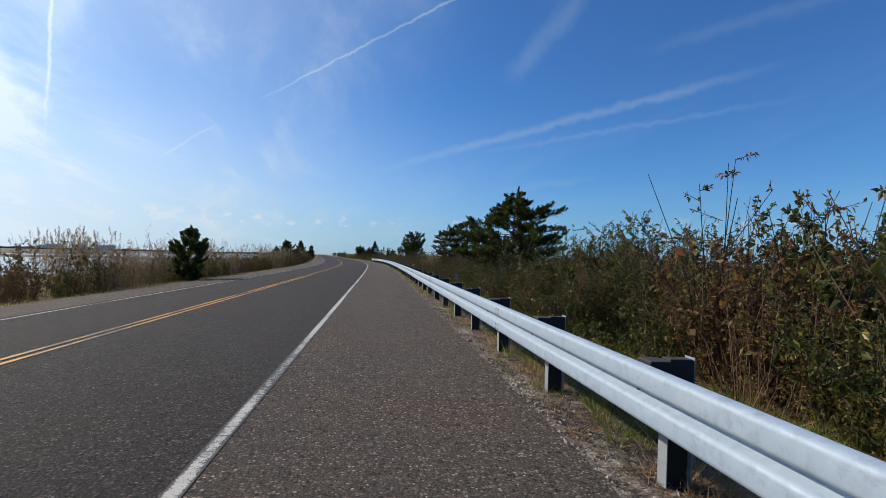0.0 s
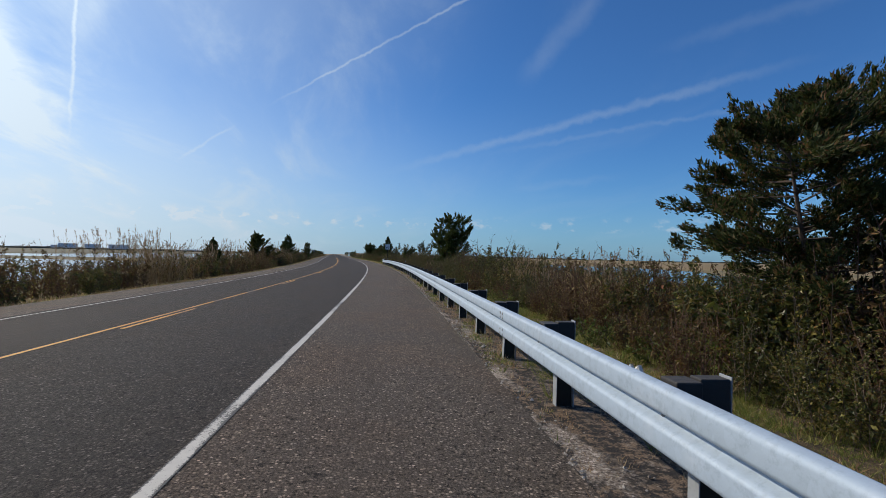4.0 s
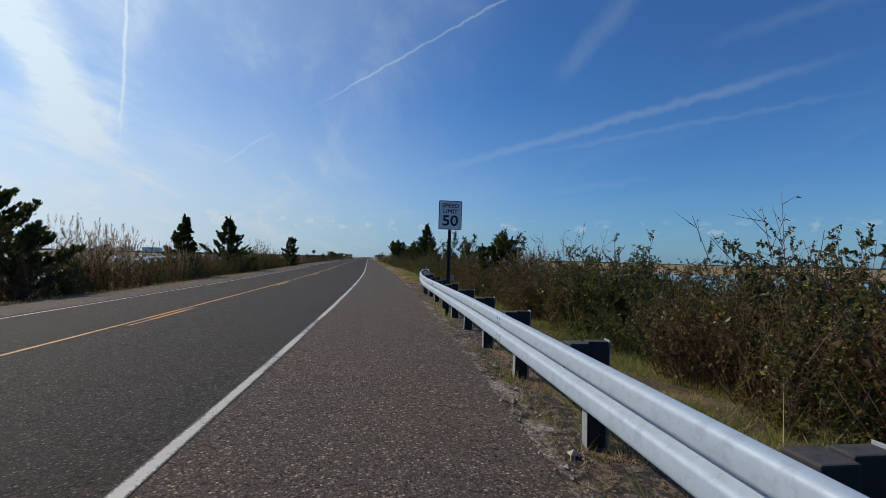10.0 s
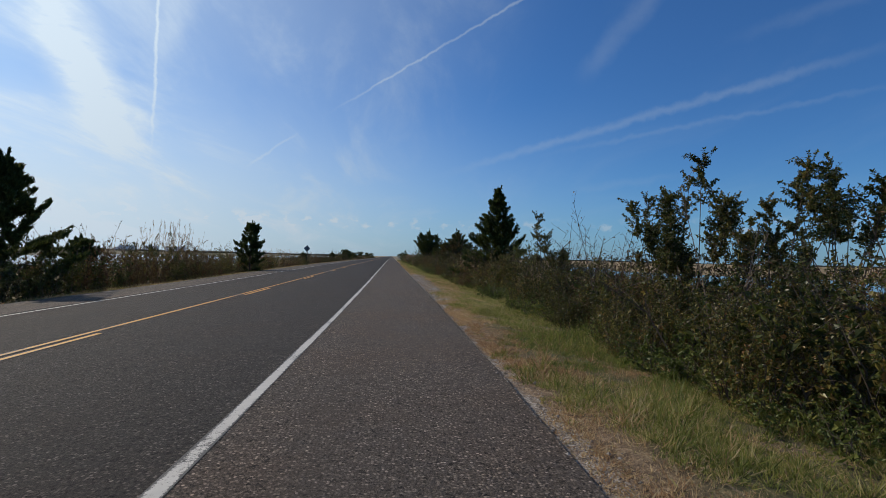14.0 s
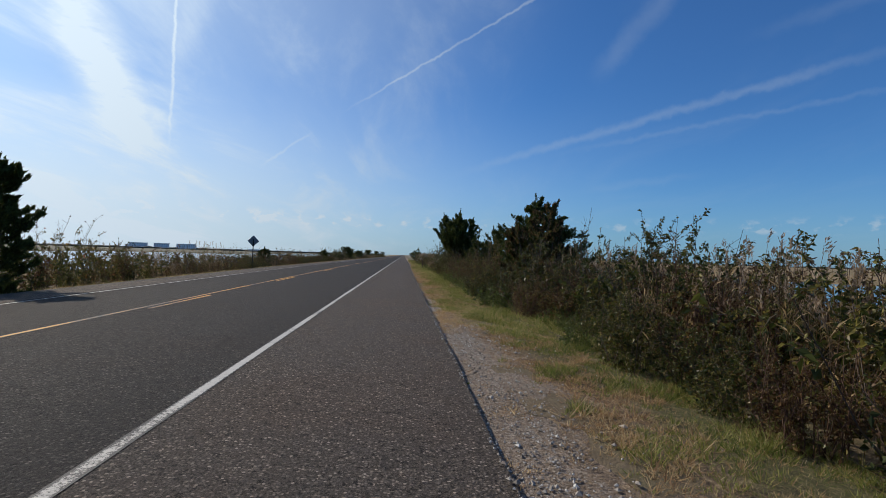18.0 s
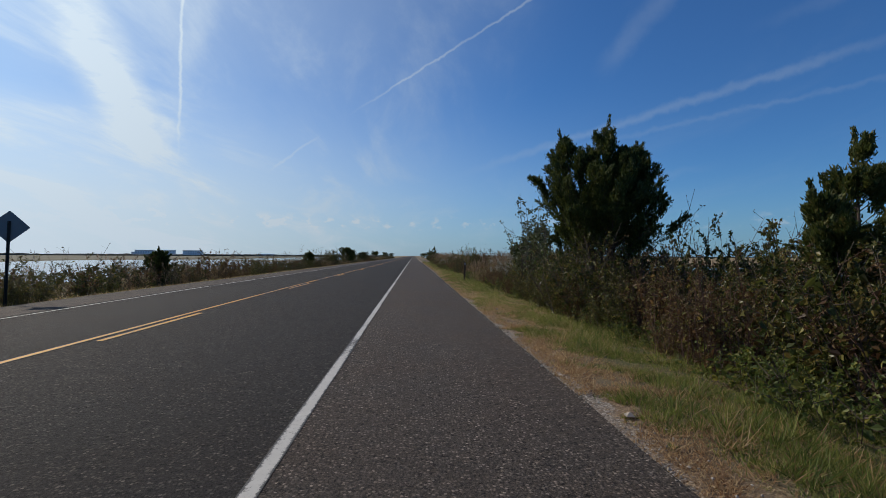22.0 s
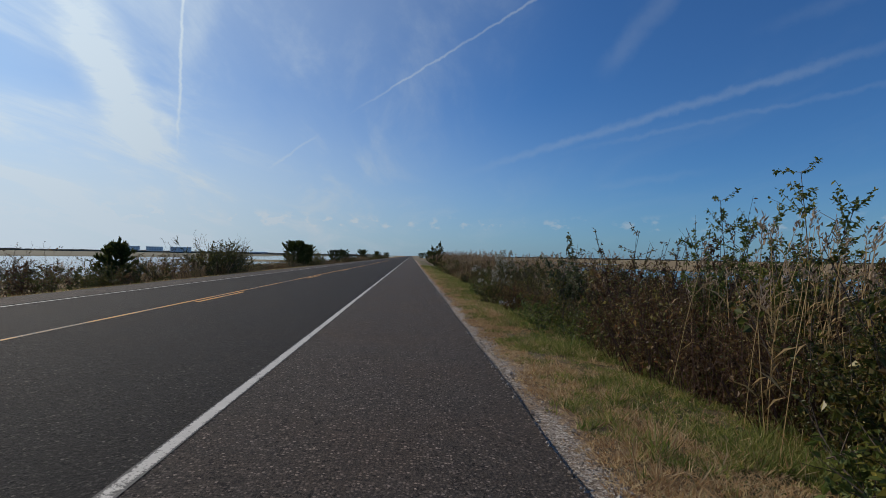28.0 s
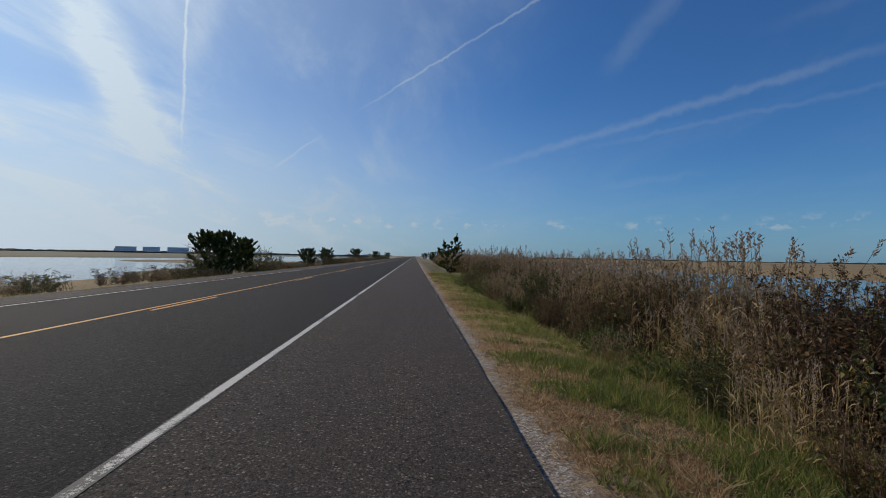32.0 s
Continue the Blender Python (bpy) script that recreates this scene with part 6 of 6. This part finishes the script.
for y in np.arange(-6.0, 104.0, 4.0):
    lay_grass("rail", float(y))
    lay_grass("edge", float(y) + 0.7)
    if y < 18 or rv.uniform() < 0.8:
        lay_grass("foot", float(y))
        if y < 18:
            lay_grass("foot", float(y) + 1.3)
for y in np.arange(108.0, 262.0, 4.0):
    lay_grass("patch" if 129 < y < 145 or y < 110 else "lush" if y > 176 else "verge", float(y))


def far_grass(seed, n):
    r = np.random.default_rng(seed)
    d, y = r.uniform(-11.4, -9.15, n), r.uniform(5, 260, n)
    base = at(d, y, ground_height(d, y) - 0.01)
    lean = unit(np.concatenate([r.normal(size=(n, 2)) * 0.6, np.ones((n, 1))], 1))
    side = unit(np.cross(lean, r.normal(size=(n, 3)))) * 0.008
    v = np.stack([base - side, base + side, base + lean * r.uniform(0.06, 0.2, n)[:, None]], 1)
    o = new("far_verge_grass", mesh_of("far_verge_grass", v, np.arange(3 * n).reshape(n, 3), [GRASS_DRY, GRASS_GREEN], False, (r.uniform(0, 1, n) < 0.35).astype(int)))
    tagged(o, "rough dry grass along the far verge", "grass", kind="stuff")


far_grass(7, 40000)

# ---------------------------------------------------------------- distance
# Walls and windows lightened: distance haze is painted into both colours.
FAR_WALL = plain("far_wall_with_haze", (0.80, 0.80, 0.80), 0.8, 0, 0.08, 0.05)
FAR_GLASS = plain("far_windows_with_haze", (0.48, 0.50, 0.53), 0.3, 0, 0.1)
FAR_WOODS = plain("far_woods", (0.045, 0.055, 0.050), 0.95, 0, 0.4, 0.02)


def block(x, y, wd, dp, storeys, turn):
    top = new("apartment_building")
    tagged(top, "grey flat-roofed apartment building far across the marsh", "building", "far buildings")
    top.matrix_basis = Matrix.Translation((x, y, -0.9)) @ pose(0, 0, 0, 0, 0, turn)
    h = storeys * 3.0 + 1.0
    part("wall", box(bmesh.new(), (wd, dp, h), (0, 0, h / 2), 0.1), FAR_WALL, top)
    part("roof", box(bmesh.new(), (wd + 0.8, dp + 0.8, 0.5), (0, 0, h + 0.25), 0.1), FAR_WALL, top)
    for s in range(storeys):
        for k in range(int(wd / 4)):
            part("window", box(bmesh.new(), (2.2, 0.12, 1.5), (-wd / 2 + 2 + k * 4, -dp / 2 - 0.04, 2.0 + s * 3.0)), FAR_GLASS, top)


block(-500, 1092, 30, 14, 3, 25)
block(-464, 1105, 26, 14, 3, 25)
block(-424, 1118, 34, 14, 3, 25)
block(-560, 1180, 22, 12, 2, 25)
block(-330, 1260, 40, 12, 1, 20)


def woods(name, pts, h, seed, label):
    """A low uneven belt of far trees with some depth."""
    r = np.random.default_rng(seed)
    pts = np.array(pts, float)
    n = 260
    t = np.linspace(0, len(pts) - 1, n)
    c = np.stack([np.interp(t, np.arange(len(pts)), pts[:, k]) for k in (0, 1)], -1)
    tops = h * np.clip(0.55 + 0.3 * wave(t * 9, 0, seed, 1.0) + r.normal(0, 0.16, n), 0.15, 1.3)
    nrm = unit(np.concatenate([c - np.array([[0, 100.0]]), np.zeros((n, 1))], 1))
    rows = []
    for dist, zz in ((0, -1.2 + 0 * tops), (0, tops * 0.7), (6, tops), (22, tops * 0.9), (30, -1.2 + 0 * tops)):
        rows.append(np.concatenate([c + nrm[:, :2] * dist, zz[:, None]], 1))
    o = new(name, mesh_of(name, np.stack(rows, 0), grid_faces(5, n), FAR_WOODS))
    return tagged(o, label, "trees", kind="stuff")


woods("far_woods", [(2600, 700), (2300, 1500), (1500, 2600), (700, 3300), (150, 3600)], 9.0, 91, "thin dark line of woods on the horizon across the marsh")
woods("far_shore", [(-150, 3600), (-1100, 3200), (-2100, 2500), (-2700, 1500), (-3000, 500)], 8.0, 92, "low dark shoreline on the horizon")
woods("far_hedge", [(-40, 900), (-160, 1000), (-420, 1010), (-800, 900), (-1200, 700)], 2.2, 93, "low scrub line across the far marsh")
woods("road_end_scrub", [(60, 1000), (22, 760), (14, 620)], 3.0, 94, "low scrub beside the far road")
woods("road_end_scrub_beyond", [(-80, 1000), (-30, 760), (-22, 620)], 3.0, 95, "low scrub beyond the far road")

# ---------------------------------------------------------------- litter


def scrap(x, y, s, seed):
    r = np.random.default_rng(seed)
    bm = bmesh.new()
    bmesh.ops.create_grid(bm, x_segments=5, y_segments=4, size=0.5)
    for v in bm.verts:
        v.co = Vector((v.co.x * s * 1.5, v.co.y * s, abs(r.normal(0, 0.28)) * s + 0.01))
    bmesh.ops.solidify(bm, geom=list(bm.faces), thickness=0.004)
    me = bpy.data.meshes.new("paper_litter")
    bm.to_mesh(me)
    bm.free()
    me.materials.append(LITTER)
    o = new("paper_litter", me)
    o.matrix_basis = Matrix.Translation((x, y, ground_at(x, y) + 0.03)) @ pose(0, 0, 0, 0, 0, r.uniform(0, 360))
    tagged(o, "crumpled white paper or plastic litter in the grass", "litter", "litter")


for k, (dd, y, s) in enumerate(((4.05, 213.4, 0.16), (4.2, 212.7, 0.30), (4.1, 44.6, 0.18), (3.9, 86.5, 0.10), (3.6, 83.2, 0.08), (3.8, 70.6, 0.09), (4.0, 33.0, 0.07))):
    px_ = at(dd, y)
    scrap(float(px_[0]), float(px_[1]), s, 300 + k)
